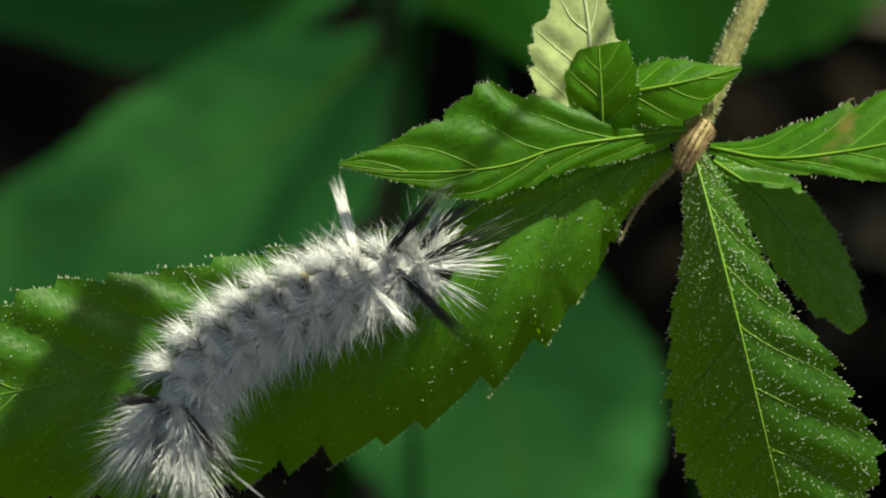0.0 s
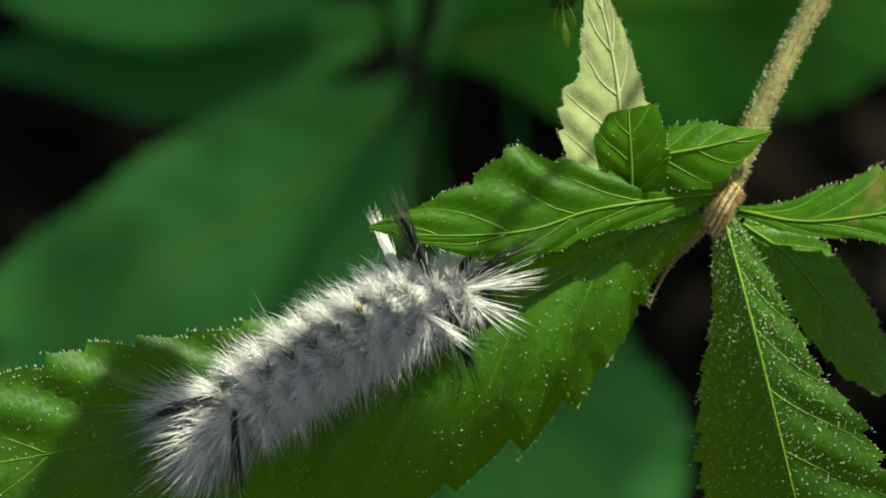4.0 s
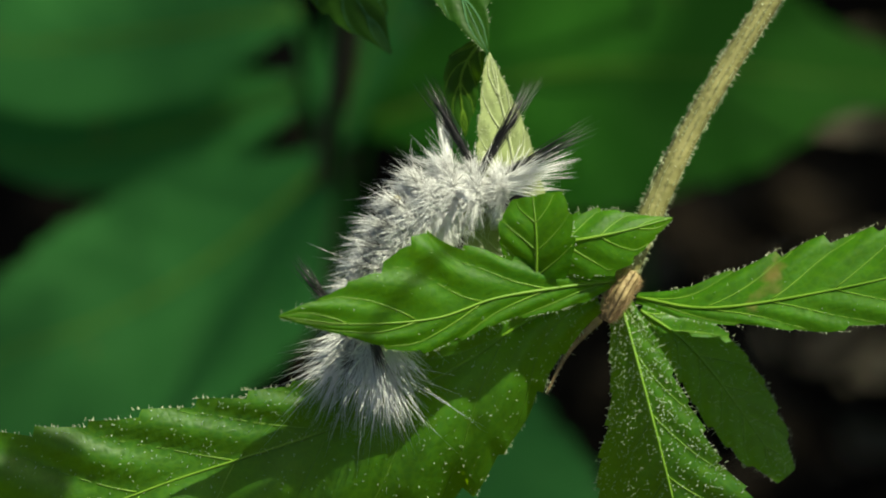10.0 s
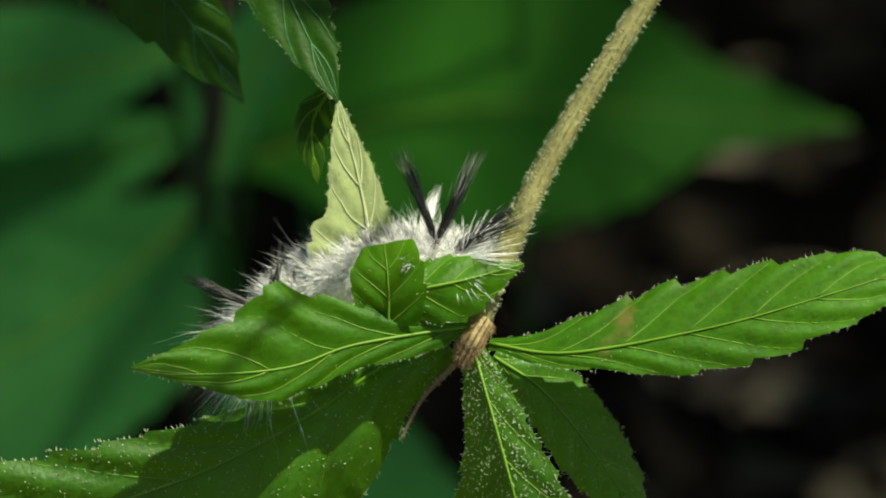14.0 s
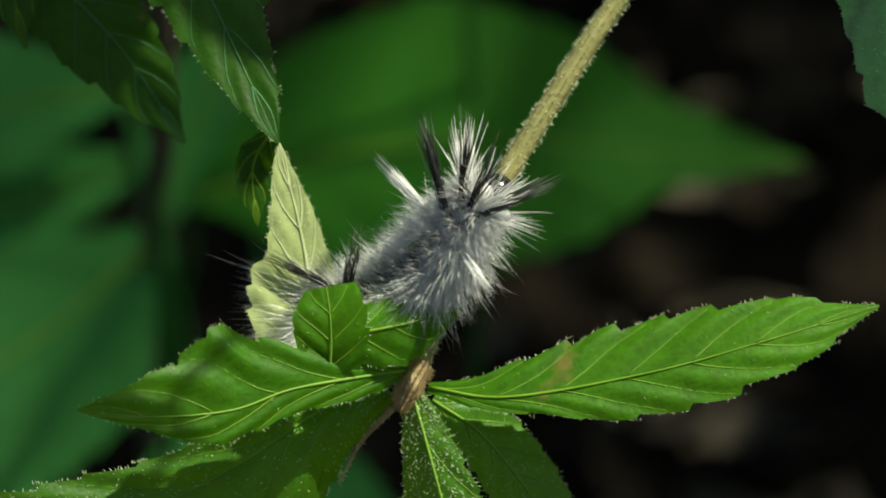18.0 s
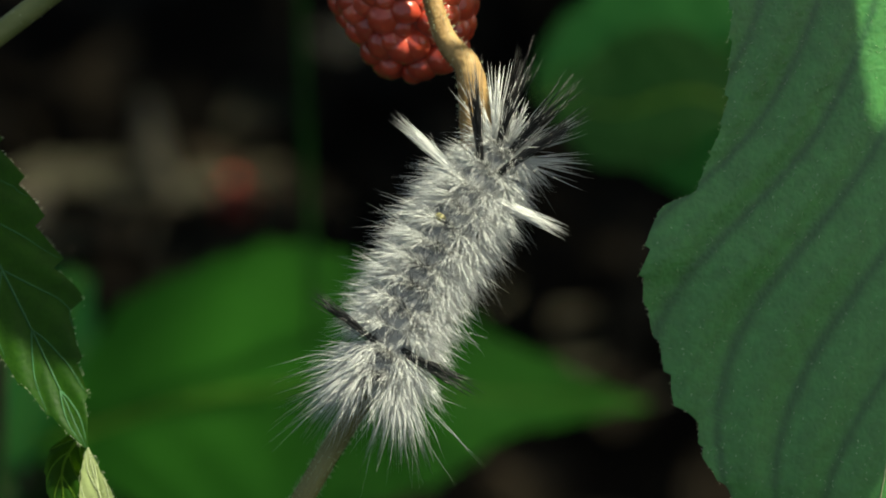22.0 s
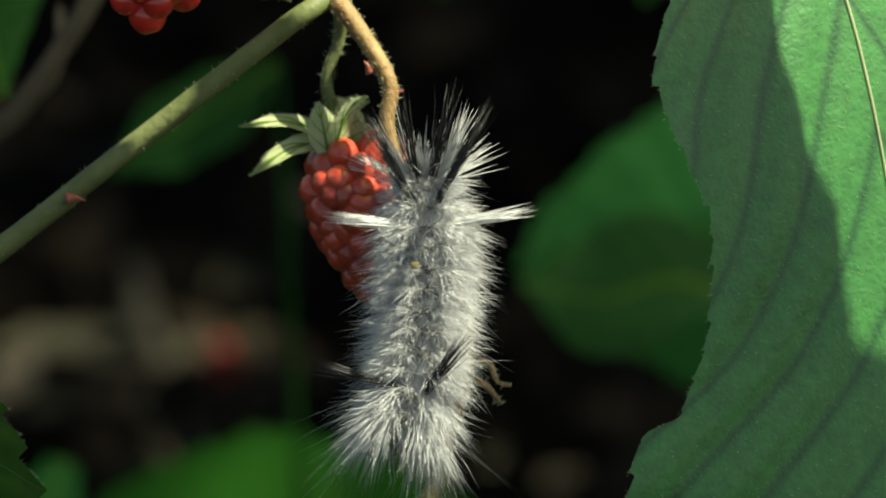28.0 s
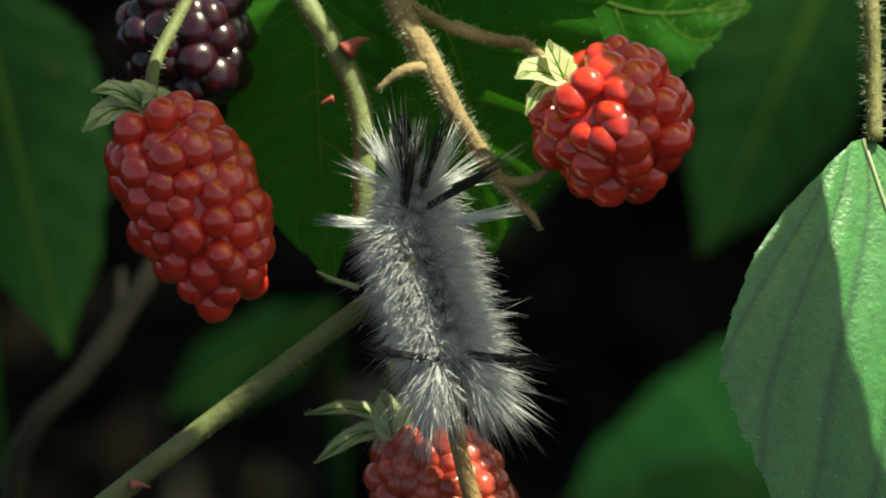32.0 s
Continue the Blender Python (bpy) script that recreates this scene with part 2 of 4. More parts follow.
def tube(points, radii, n=40, sides=8, lumps=0.0, seed=0):
    """A tapered tube along plan points; returns plan verts and faces."""
    c = spline(points, n)
    r = np.interp(np.linspace(0, 1, n), np.linspace(0, 1, len(radii)), radii)
    rng = np.random.default_rng(seed)
    tangent = unit(np.gradient(c, axis=0))
    ref = np.array([0.31, 0.27, 0.91])
    a = unit(np.cross(tangent, ref))
    b = np.cross(tangent, a)
    ang = np.linspace(0, 2 * math.pi, sides, endpoint=False)
    rr = r[:, None] * (1 + lumps * rng.standard_normal((n, sides)))
    v = c[:, None] + rr[..., None] * (np.cos(ang)[None, :, None] * a[:, None] + np.sin(ang)[None, :, None] * b[:, None])
    faces = [(i * sides + j, i * sides + (j + 1) % sides, (i + 1) * sides + (j + 1) % sides, (i + 1) * sides + j)
             for i in range(n - 1) for j in range(sides)]
    faces += [tuple(range(sides))[::-1], tuple(range((n - 1) * sides, n * sides))]
    return v.reshape(-1, 3), faces


def strands(base, way, length, radius, bend, rng, steps=2):
    """Many fine tapered hairs; returns verts and faces in the units of the input."""
    base, way = np.asarray(base, float), unit(np.asarray(way, float))
    n = len(base)
    length = np.broadcast_to(length, n)
    side = unit(np.cross(way, unit(rng.standard_normal((n, 3)))))
    other = np.cross(way, side)
    droop = unit(rng.standard_normal((n, 3)) * 0.9 + np.asarray(bend))
    verts, rings = [], steps + 1
    for k in range(rings):
        f = k / steps
        c = base + way * (length * f)[:, None] + droop * (length * 0.30 * f * f * np.linalg.norm(bend))[:, None]
        if k == steps:
            verts.append(c[:, None])
        else:
            rad = np.broadcast_to(radius, n) * (1 - 0.55 * f)
            ring = [c + rad[:, None] * (math.cos(a) * side + math.sin(a) * other) for a in (0, 2.094, 4.189)]
            verts.append(np.stack(ring, 1))
    v = np.concatenate(verts, 1)
    per = v.shape[1]
    faces = []
    for i in range(n):
        o = i * per
        for k in range(steps):
            p = o + 3 * k
            if k < steps - 1:
                faces += [(p + j, p + (j + 1) % 3, p + 3 + (j + 1) % 3, p + 3 + j) for j in range(3)]
            else:
                faces += [(p + j, p + (j + 1) % 3, p + 3) for j in range(3)]
    return v.reshape(-1, 3), faces


def leaf(parent, mid, wl, wr, mat, name="leaflet", label="", facing=(0, 0, 1), fold=(0, 0), teeth=13, depth=0.10, nv=7, pucker=0.10,
         curl=0.0, vein=None, vein_r=0.075, fuzz=0, rim=0, seed=0, across=9, wave=0.0, slant=1.3, side_veins=True, lift=0.015, rib_wide=0.05, fuzz_r=0.019):
    """A toothed leaf on a midrib, widths left and right of it in millimetres, with midrib, side veins and fuzz."""
    rng = np.random.default_rng(seed)
    ns = teeth * 7 + 1
    c = spline(mid, ns)
    tangent = unit(np.gradient(c, axis=0))
    face = unit(np.asarray(facing, float)[None])
    side = unit(np.cross(face, tangent))
    up = unit(np.cross(tangent, side))
    s_all = np.linspace(0, 1, ns)
    knots = [np.asarray(wl, float), np.asarray(wr, float)]
    curls = curl if isinstance(curl, tuple) else (curl, curl)
    jag = rng.uniform(0.6, 1.3, (2, teeth + 2))
    total = np.linalg.norm(np.diff(c, axis=0), axis=1).sum()

    calm = [np.convolve(np.pad(k, 4, "edge"), np.ones(9) / 9, "valid") if len(k) > 20 else k for k in knots]

    def width(s, k, knots=knots):
        f = s * (len(knots[k]) - 1)
        i = np.clip(f.astype(int), 0, len(knots[k]) - 2)
        t = f - i
        t = t * t * (3 - 2 * t) * 0.5 + t * 0.5
        return knots[k][i] * (1 - t) + knots[k][i + 1] * t

    def surf(s, r, tooth=True):
        """Plan places on the blade: s along, r across from -1 to 1."""
        s, r = np.broadcast_arrays(np.asarray(s, float), np.asarray(r, float))
        i = s * (ns - 1)
        cc, ss, uu = (np.stack([np.interp(i, np.arange(ns), q[:, k]) for k in range(3)], -1) for q in (c, side, up))
        left = r > 0
        w = np.where(left, width(s, 0), width(s, 1))
        a = np.abs(r)
        ph = s * teeth
        j = np.clip(ph.astype(int), 0, teeth)
        saw = (ph - np.floor(ph)) ** 0.8
        cut = depth * np.where(left, jag[0][j], jag[1][j]) * (1 - saw)
        w = w * (1 - cut * np.clip((a - 0.55) / 0.45, 0, 1) ** 1.5)
        ang = np.radians(np.where(left, fold[0], fold[1]))
        flat = np.where(left, width(s, 0, calm), width(s, 1, calm))
        phase = s * nv - a * slant * w / np.maximum(flat, 0.1)
        w0, w = w, flat
        h = pucker * w * (0.5 - 0.5 * np.cos(2 * math.pi * phase)) * a * (1.15 - a) * 2 + np.where(left, curls[0], curls[1]) * w * a * a
        h = h + wave * np.sin(s * 9 + r * 2.2 + seed) * w * a
        d = w0 * a
        out = np.sign(r)
        forward = min(0.10 * total / nv, 0.15 * total / teeth) * a
        tt = np.stack([np.interp(i, np.arange(ns), tangent[:, k]) for k in range(3)], -1)
        return (cc + ss * (out * d * np.cos(ang))[..., None] + uu * (d * np.sin(ang) + h)[..., None] + tt * (forward * saw * np.clip(a - 0.6, 0, 1))[..., None], uu)

    rs = np.concatenate([-np.linspace(1, 0, across, endpoint=False), np.linspace(0, 1, across + 1)])
    g, _ = surf(s_all[:, None], rs[None])
    m = len(rs)
    faces = [(i * m + j, i * m + j + 1, (i + 1) * m + j + 1, (i + 1) * m + j) for i in range(ns - 1) for j in range(m - 1)]
    blade = link_mesh(name, world(g.reshape(-1, 3)), faces, mat, parent, label)
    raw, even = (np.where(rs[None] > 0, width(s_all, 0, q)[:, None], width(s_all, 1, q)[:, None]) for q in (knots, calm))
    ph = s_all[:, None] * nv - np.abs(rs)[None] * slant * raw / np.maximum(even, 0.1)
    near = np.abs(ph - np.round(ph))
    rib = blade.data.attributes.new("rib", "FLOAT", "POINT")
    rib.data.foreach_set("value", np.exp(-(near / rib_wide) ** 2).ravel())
    vm = vein or VEIN
    mv, mf = tube(c + up * 0.04, [vm_r * vein_r for vm_r in (2.0, 1.6, 1.15, 0.7, 0.35)], 40, 6)
    link_mesh("midrib", world(mv), mf, vm, blade)
    for k in range(nv + 1 if side_veins else 0):
        for sign in (-1, 1):
            a = np.linspace(0.02, 0.93, 12)
            s = (k + a * slant) / nv
            keep = s < 0.985
            if keep.sum() < 4:
                continue
            p, uu = surf(s[keep], sign * a[keep])
            pv, pf = tube(p + uu * lift, [vein_r * 0.8, vein_r * 0.6, vein_r * 0.25], 12, 5)
            link_mesh("side_vein", world(pv), pf, vm, blade)
    if fuzz or rim:
        s = np.concatenate([rng.uniform(0.02, 0.98, fuzz), rng.uniform(0.02, 0.99, rim)])
        r = np.concatenate([rng.uniform(-0.97, 0.97, fuzz), rng.choice([-1.0, 1.0], rim)])
        p, uu = surf(s, r)
        ss = np.stack([np.interp(s * (ns - 1), np.arange(ns), side[:, k]) for k in range(3)], -1)
        edge = np.concatenate([np.zeros(fuzz), np.ones(rim)])
        way = uu * (1 - 0.6 * edge)[:, None] + ss * (np.sign(r) * edge)[:, None] + rng.standard_normal((fuzz + rim, 3)) * 0.35
        fv, ff = strands(p, way, rng.uniform(0.12, 0.36, fuzz + rim), fuzz_r, (0, 0, 0.3), rng)
        tagged(link_mesh("fuzz", world(fv), ff, FUZZ, blade), kind="stuff")
    return blade


def stem(parent, points, radii, mat, name="stem", label="", hair=0, n=50, seed=1, hair_len=0.45, hair_mat=None):
    v, f = tube(points, radii, n, 12, 0.012, seed)
    ob = link_mesh(name, world(v), f, mat, parent, label)
    if hair:
        rng = np.random.default_rng(seed)
        ring = v.reshape(n, 12, 3)
        i, j = rng.integers(0, n - 1, hair), rng.integers(0, 12, hair)
        t = rng.random(hair)[:, None]
        p = ring[i, j] * (1 - t) + ring[i + 1, j] * t
        mid_line = ring.mean(1)
        way = p - (mid_line[i] * (1 - t) + mid_line[i + 1] * t)
        hv, hf = strands(p, unit(way) + rng.standard_normal((hair, 3)) * 0.3, rng.uniform(0.3, 1.0, hair) * hair_len, 0.02, (0, 0, 0.2), rng)
        tagged(link_mesh("stem_hair", world(hv), hf, hair_mat or FUZZ, ob), kind="stuff")
    return ob


def thorn(parent, at, way, size=1.2):
    a, w = np.array(at, float), unit(np.array(way, float))
    v, f = tube([a, a + w * size * 0.5 + np.array([0, -0.08, 0]), a + w * size + np.array([0, -0.3 * size, 0])], [0.34 * size, 0.16 * size, 0.02], 8, 7)
    link_mesh("thorn", world(v), f, THORN, parent)


# ---- ground ----
def build_ground():
    rng = np.random.default_rng(5)
    n = 90
    t = np.linspace(-1, 1, n)
    line = np.sign(t) * (np.abs(t) ** 3) * 60
    x, y = np.meshgrid(line, line + 0.35, indexing="ij")
    z = np.zeros_like(x)
    for i in range(n):
        for j in range(n):
            z[i, j] = 0.012 * noise.noise((x[i, j] * 7, y[i, j] * 7, 0)) + 0.02 * noise.noise((x[i, j] * 1.5, y[i, j] * 1.5, 3))
    v = np.stack([x, y, z], -1).reshape(-1, 3)
    f = [(i * n + j, (i + 1) * n + j, (i + 1) * n + j + 1, i * n + j + 1) for i in range(n - 1) for j in range(n - 1)]
    tagged(link_mesh("ground", v, f, SOIL), "damp forest soil under leaf litter, blackened to stand for deep shade", "ground", kind="structure")
    # dead leaves
    vs, fs, c = [], [], 0
    for k in range(3200):
        cx, cy = rng.uniform(-0.45, 0.55), rng.uniform(-0.1, 1.1)
        size = rng.uniform(0.006, 0.020)
        a = rng.uniform(0, 6.28)
        tilt = rng.normal(0, 0.35, 2)
        for i in range(5):
            s = i / 4 - 0.5
            for j in range(3):
                r = (j - 1) * 0.42 * math.sin(math.pi * (i / 4 * 0.86 + 0.07))
                lx, ly = s * size * 2, r * size
                lz = 0.35 * size * (r * r * 2 + s * s * rng.uniform(0, 1.5)) + lx * tilt[0] + ly * tilt[1] + 0.008 + 0.02 * rng.random() * 0.3
                vs.append((cx + lx * math.cos(a) - ly * math.sin(a), cy + lx * math.sin(a) + ly * math.cos(a), max(lz, -0.002) + 0.012))
        fs += [(c + i * 3 + j, c + i * 3 + j + 1, c + i * 3 + j + 4, c + i * 3 + j + 3) for i in range(4) for j in range(2)]
        c += 15
    tagged(link_mesh("leaf_litter", vs, fs, LITTER), "brown curled dead leaves scattered over the soil, colour darkened for shade", "leaf litter", kind="stuff")


def twig(points, r, label="thin grey-brown fallen twig on the litter"):
    p0 = spot(points[0])
    ob = thing("twig", p0, label, "twig", "fallen twigs")
    v, f = tube(points, [r, r * 0.8, r * 0.5], 24, 7, 0.08, int(abs(points[0][0])))
    link_mesh("bark", world(v), f, TWIG, ob)


build_ground()

def root_below(p, du=0.0, dw=0.0):
    """The plan point on the ground straight below p, shifted a little."""
    q = spot(p) + Vector((du * 0.001, dw * 0.001, 0))
    q.z = -0.005
    r = SHEET.inverted() @ q * 1000
    return (r.x, r.y, r.z)


root_low = root_below((-7.36, 12.34, -236), -4, 20)

# ---- bramble shoot with the leaf whorl on which the walk begins ----
HUB = (18.46, 8.08, 0)
shoot = thing("bramble_shoot", spot(HUB), "hairy green bramble shoot with toothed leaves hanging from a cane", "bramble")
stem(shoot, [(18.00, 6.62, 0), HUB, (24.00, 20.17, 0), (31.88, 32.65, 0), (36.18, 38.98, 0), (37.32, 43.69, 0)], [0.9, 0.95, 0.82, 0.8, 0.76, 0.6], STEM, "stem", "", 2600, 80)
stem(shoot, [(36.68, 41.50, 0), (37.50, 44.33, 0), (38.42, 47.91, 0), (38.39, 50.88, 0), (37.86, 53.85, 0), (36.04, 56.55, 0), (33.75, 65.74, 0), (34.01, 69.55, 0), (32.07, 73.56, -1), (30.07, 76.53, -2)], [0.80, 1.0, 1.3, 1.0, 0.75, 0.66, 0.62, 0.6, 0.65, 0.8], RUST, "rusty_stem", "orange-brown stretch of hairy stem", 1200, 80, 2)
rng = np.random.default_rng(11)
hub = stem(shoot, [(19.52, 9.32, 0.5), (18.55, 7.87, 1), (17.54, 5.79, 1)], [0.72, 0.82, 0.3], HUB_SKIN, "hub", "rusty hairy node where the leaf stalks meet", 1500, 16, 3, 0.6, DRY)
stem(shoot, [(17.19, 6.00, -2), (14.80, 3.52, -2), (13.13, 0.39, -2)], [0.3, 0.2, 0.06], DRY, "stipule", "thin withered brown stipule", 60, 16, 4)
# broad lower leaf
leaf(shoot, [(16.86, 7.67, 0), (11.81, 5.91, 0), (6.76, 2.63, 0), (-0.39, -1.14, 0), (-7.32, -3.57, 0.5), (-14.24, -5.74, 1), (-21.76, -8.32, 1.5), (-32.99, -10.79, 2.5), (-46, -12.4, 4)],
     [1.5, 4.3, 6.9, 9.3, 10.8, 11.5, 11.8, 11.6, 11.2, 10.2, 8.8, 6.6, 4, 0.2], [0.6, 1.4, 2.4, 3.2, 3.9, 4.6, 5.3, 6.0, 6.8, 7.6, 7.4, 6, 3, 0.2], LEAF, label="broad dark green toothed leaf, sunlit through",
     facing=(0.1, 0.1, 1), fold=(10, 8), curl=(-0.75, 0.0), teeth=17, nv=9, fuzz=1500, rim=500, seed=21, fuzz_r=0.034, pucker=0.2, depth=0.13, slant=1.5)
# folded leaf in front
front = leaf(shoot, [(18.08, 8.78, 1), (14.08, 8.35, 2), (8.66, 7.50, 2.8), (4.06, 6.05, 3.4), (-2.20, 5.66, 4.2), (-7.7, 6.24, 5)],
             [0.5, 1.4, 1.8, 1.9, 2.0, 2.2, 2.6, 1.9, 0.9, 0.5, 0.1], [0.5, 1.2, 2.0, 2.9, 4.4, 6.8, 6.2, 4.4, 3.1, 1.6, 0.1], LEAF_LIT, label="bright green folded bramble leaf, torn at the edge",
             facing=(0, 0.1, 1), fold=(-16, 6), teeth=10, depth=0.13, nv=5, fuzz=40, rim=160, seed=22, pucker=0.17, slant=1.6)
flap = leaf(shoot, [(11.80, 9.00, 2.2), (11.74, 11.20, 3), (11.62, 13.28, 3.2), (11.56, 15.05, 2.6)], [2.4, 2.7, 2.8, 2.9, 2.6, 1.7], [2.4, 2.7, 2.9, 2.9, 2.7, 2.2], LEAF_LIT, label="upright bright green leaf flap, sunlit through",
     facing=(-0.35, -0.75, 1), fold=(4, -6), teeth=4, depth=0.10, nv=3, fuzz=10, rim=40, seed=23)
flap_tip = leaf(shoot, [(13.6, 11.55, 2.6), (15.72, 11.92, 3), (18.24, 12.43, 3), (22.1, 13.4, 2.4)], [2.2, 2.6, 2.6, 1.9, 0.8, 0.1], [2.6, 3.1, 3.2, 2.6, 1.2, 0.1], LEAF_LIT, label="small pointed green leaf lobe bent over the stem",
     facing=(0.1, 0.5, 1), fold=(-10, -38), teeth=5, depth=0.18, nv=3, fuzz=10, rim=60, seed=29)
# hanging leaf in the middle
leaf(shoot, [(18.46, 7.88, 0), (20.06, 1.78, 1.5), (21.86, -5.34, 2), (24.26, -15.09, 1), (27.55, -27.89, -3)], [0.8, 2.4, 3.9, 6.8, 8.6, 6.0, 0.2], [1.0, 3.0, 6.2, 8.4, 8.2, 4.8, 0.2], LEAF, label="long dark green hanging leaf with glistening fuzz",
     facing=(-0.25, -0.1, 1), fold=(-8, -22), teeth=16, depth=0.12, nv=8, fuzz=2600, rim=231, seed=24, fuzz_r=0.032)
# small hanging leaf
leaf(shoot, [(20.16, 6.58, -1), (23.72, 4.06, -2), (27.18, -0.17, -3), (31.20, -5.99, -4)], [0.8, 2.6, 3.2, 3.1, 2.6, 1.0], [0.6, 2.0, 2.6, 2.8, 2.4, 0.8], LEAF, label="small dark green hanging leaf",
     facing=(0.2, 0.1, 1), fold=(-10, -10), teeth=8, depth=0.12, nv=6, fuzz=400, rim=160, seed=25)
# leaf that reaches out to the side
leaf(shoot, [(19.83, 7.54, 0), (25.73, 6.74, 1.5), (36.23, 8.42, 2), (44.69, 10.62, 2), (53.48, 13.20, 1)], [0.5, 3.0, 4.6, 4.4, 3.2, 0.1], [0.5, 1.4, 3.2, 3.6, 2.6, 0.1], LEAF_LIT, label="bright green toothed leaf with two pale spots",
     facing=(0, 0.35, 1), fold=(-6, -10), teeth=9, depth=0.15, nv=7, fuzz=70, rim=260, seed=26, pucker=0.17, slant=1.6)



def fleck(parent, at, size, mat, name, label, flat=0.35, seed=0):
    """A small uneven blob on a leaf."""
    rng = np.random.default_rng(seed)
    v, f = round_body(size, size * flat, size * 0.7, 8, 12)
    v = v[:, [0, 2, 1]] * (1 + 0.12 * rng.standard_normal((len(v), 1))) + np.array(at)
    link_mesh(name, world(v), f, mat, parent, label)


def round_body(rx, ry, rz, rings=10, sides=18):
    v = [(rx * math.sin(a) * math.cos(b), -ry * math.cos(a), rz * math.sin(a) * math.sin(b)) for a in np.linspace(0.02, math.pi - 0.02, rings) for b in np.linspace(0, 2 * math.pi, sides, endpoint=False)]
    f = [(i * sides + j, i * sides + (j + 1) % sides, (i + 1) * sides + (j + 1) % sides, (i + 1) * sides + j) for i in range(rings - 1) for j in range(sides)]
    return np.array(v), f


SCAR = plain_mat("dry_leaf_scar", (0.24, 0.22, 0.09), (0.38, 0.34, 0.17), 900, 0.7, 2000, 0.0002)
fleck(shoot, (48.86, 11.29, 1.6), 0.42, SCAR, "leaf_scar", "pale dry spot on the leaf", 0.3, 1)
fleck(shoot, (40.25, 7.45, 1.9), 0.7, SCAR, "leaf_scar", "pale dry spot on the leaf", 0.3, 2)
fleck(shoot, (-27.96, -13.29, -1), 0.22, FUZZ, "white_speck", "tiny white speck", 3.0, 3)

# ---- leaf behind, with its pale underside turned out ----
upper = thing("bramble_branchlet", spot((3.25, 46.62, -6)), "drooping bramble branchlet of shade-darkened leaves, one turned underside out", "bramble")
leaf(upper, [(11.01, 9.5, -3), (11.00, 15.70, -3), (10.26, 20.36, -2.5), (9.30, 24.17, -2), (8.99, 25.95, -2)], [3.6, 4.4, 4.9, 5.0, 4.6, 2.9, 2.4, 1.7, 1.0, 0.05], [1.2, 2.0, 2.4, 2.3, 2.0, 1.7, 1.4, 1.0, 0.6, 0.05], LEAF_BACK, label="pale whitish-green leaf underside with a chewed edge",
     facing=(0.1, 0.1, 1), fold=(12, -10), teeth=8, depth=0.10, nv=5, vein=VEIN_PALE, vein_r=0.12, rim=140, fuzz=300, seed=31)
leaf(upper, [(-3.96, 53.12, -6), (-0.18, 45.28, -5), (2.96, 39.01, -4.5), (5.87, 32.77, -4), (8.90, 25.86, -2)], [3.8, 4.6, 4.8, 5.0, 4.6, 4.9, 2.7, 1.8, 0.1], [5.2, 5.6, 5.6, 5.2, 4.6, 3.8, 2.8, 1.7, 0.1], LEAF_SHADE, vein=VEIN_DARK, label="drooping leaf, its green darkened to stand for shade",
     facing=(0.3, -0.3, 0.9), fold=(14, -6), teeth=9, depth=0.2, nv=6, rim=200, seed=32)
leaf(upper, [(-11.84, 42.64, -14), (-7.54, 38.66, -14), (-2.86, 33.42, -15), (1.6, 26.6, -16)], [2.5, 3.9, 3.8, 2.6, 0.1], [2.5, 4.4, 4.4, 2.9, 0.1], LEAF_SHADE, vein=VEIN_DARK, label="drooping leaf, its green darkened to stand for shade",
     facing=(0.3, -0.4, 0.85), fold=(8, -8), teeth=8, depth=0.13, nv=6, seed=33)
leaf(upper, [(8.5, 27.2, -5), (6.9, 24.33, -7), (7.21, 19.9, -8)], [0.5, 1.6, 1.4, 0.1], [0.5, 1.5, 1.2, 0.1], LEAF_SHADE, label="small leaf tip darkened for shade", facing=(0.2, 0.1, 1), teeth=6, nv=4, seed=34)
leaf(upper, [(-11.01, 53.19, -10), (-12.01, 44.63, -11), (-11.27, 37.75, -12), (-10.50, 33.90, -13)], [1.5, 3.6, 3.4, 0.1], [1.5, 3.4, 3.0, 0.1], LEAF_SHADE, label="drooping leaf, its green darkened to stand for shade",
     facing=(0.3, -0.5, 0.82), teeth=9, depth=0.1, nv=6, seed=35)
stem(upper, [(-11.84, 42.64, -14), (-11.01, 53.19, -10), (-7, 54.5, -8), (-3.96, 53.12, -6), (-2.75, 57.09, -8)], [0.4, 0.5, 0.6, 0.6, 0.7], STEM, "leaf_stalk", "", 200)

# ---- cane, fruiting stems ----
cane = thing("bramble_cane", spot((-176.09, -90.98, -290)), "arching green bramble cane with small red thorns", "bramble")
stem(cane, [(-176.09, -90.98, -290), (-61.26, 16.16, -60), (-13.34, 46.04, -10), (4.33, 58.57, -6), (17.01, 67.72, -4), (27.90, 75.44, -2), (30.08, 76.74, -2)], [2.2, 1.7, 1.36, 1.26, 1.12, 0.95, 0.8], CANE, "cane", "", 900, 120, 5, 0.5)
stem(cane, [(30.08, 76.74, -2), (27.69, 80.23, -2), (27.50, 89.67, -2), (25.52, 95.02, -3), (22.66, 100.44, -4), (17.02, 118.34, -10)], [0.8, 0.85, 0.9, 0.85, 0.8, 0.8], CANE, "cane_top", "", 700, 60, 6, 0.5)
thorn(cane, (9.52, 62.09, -4), (1.0, 0.15, 0.2), 1.5)
thorn(cane, (26.42, 94.34, -2), (0.75, 0.65, 0.2), 2.6)
thorn(cane, (25.39, 90.79, -2), (-0.9, -0.1, 0.1), 1.0)
thorn(cane, (32.67, 70.58, -0.5), (-0.4, 0.9, 0.3), 1.4)
thorn(cane, (34.12, 68.73, -0.3), (0.8, 0.6, 0.3), 1.2)
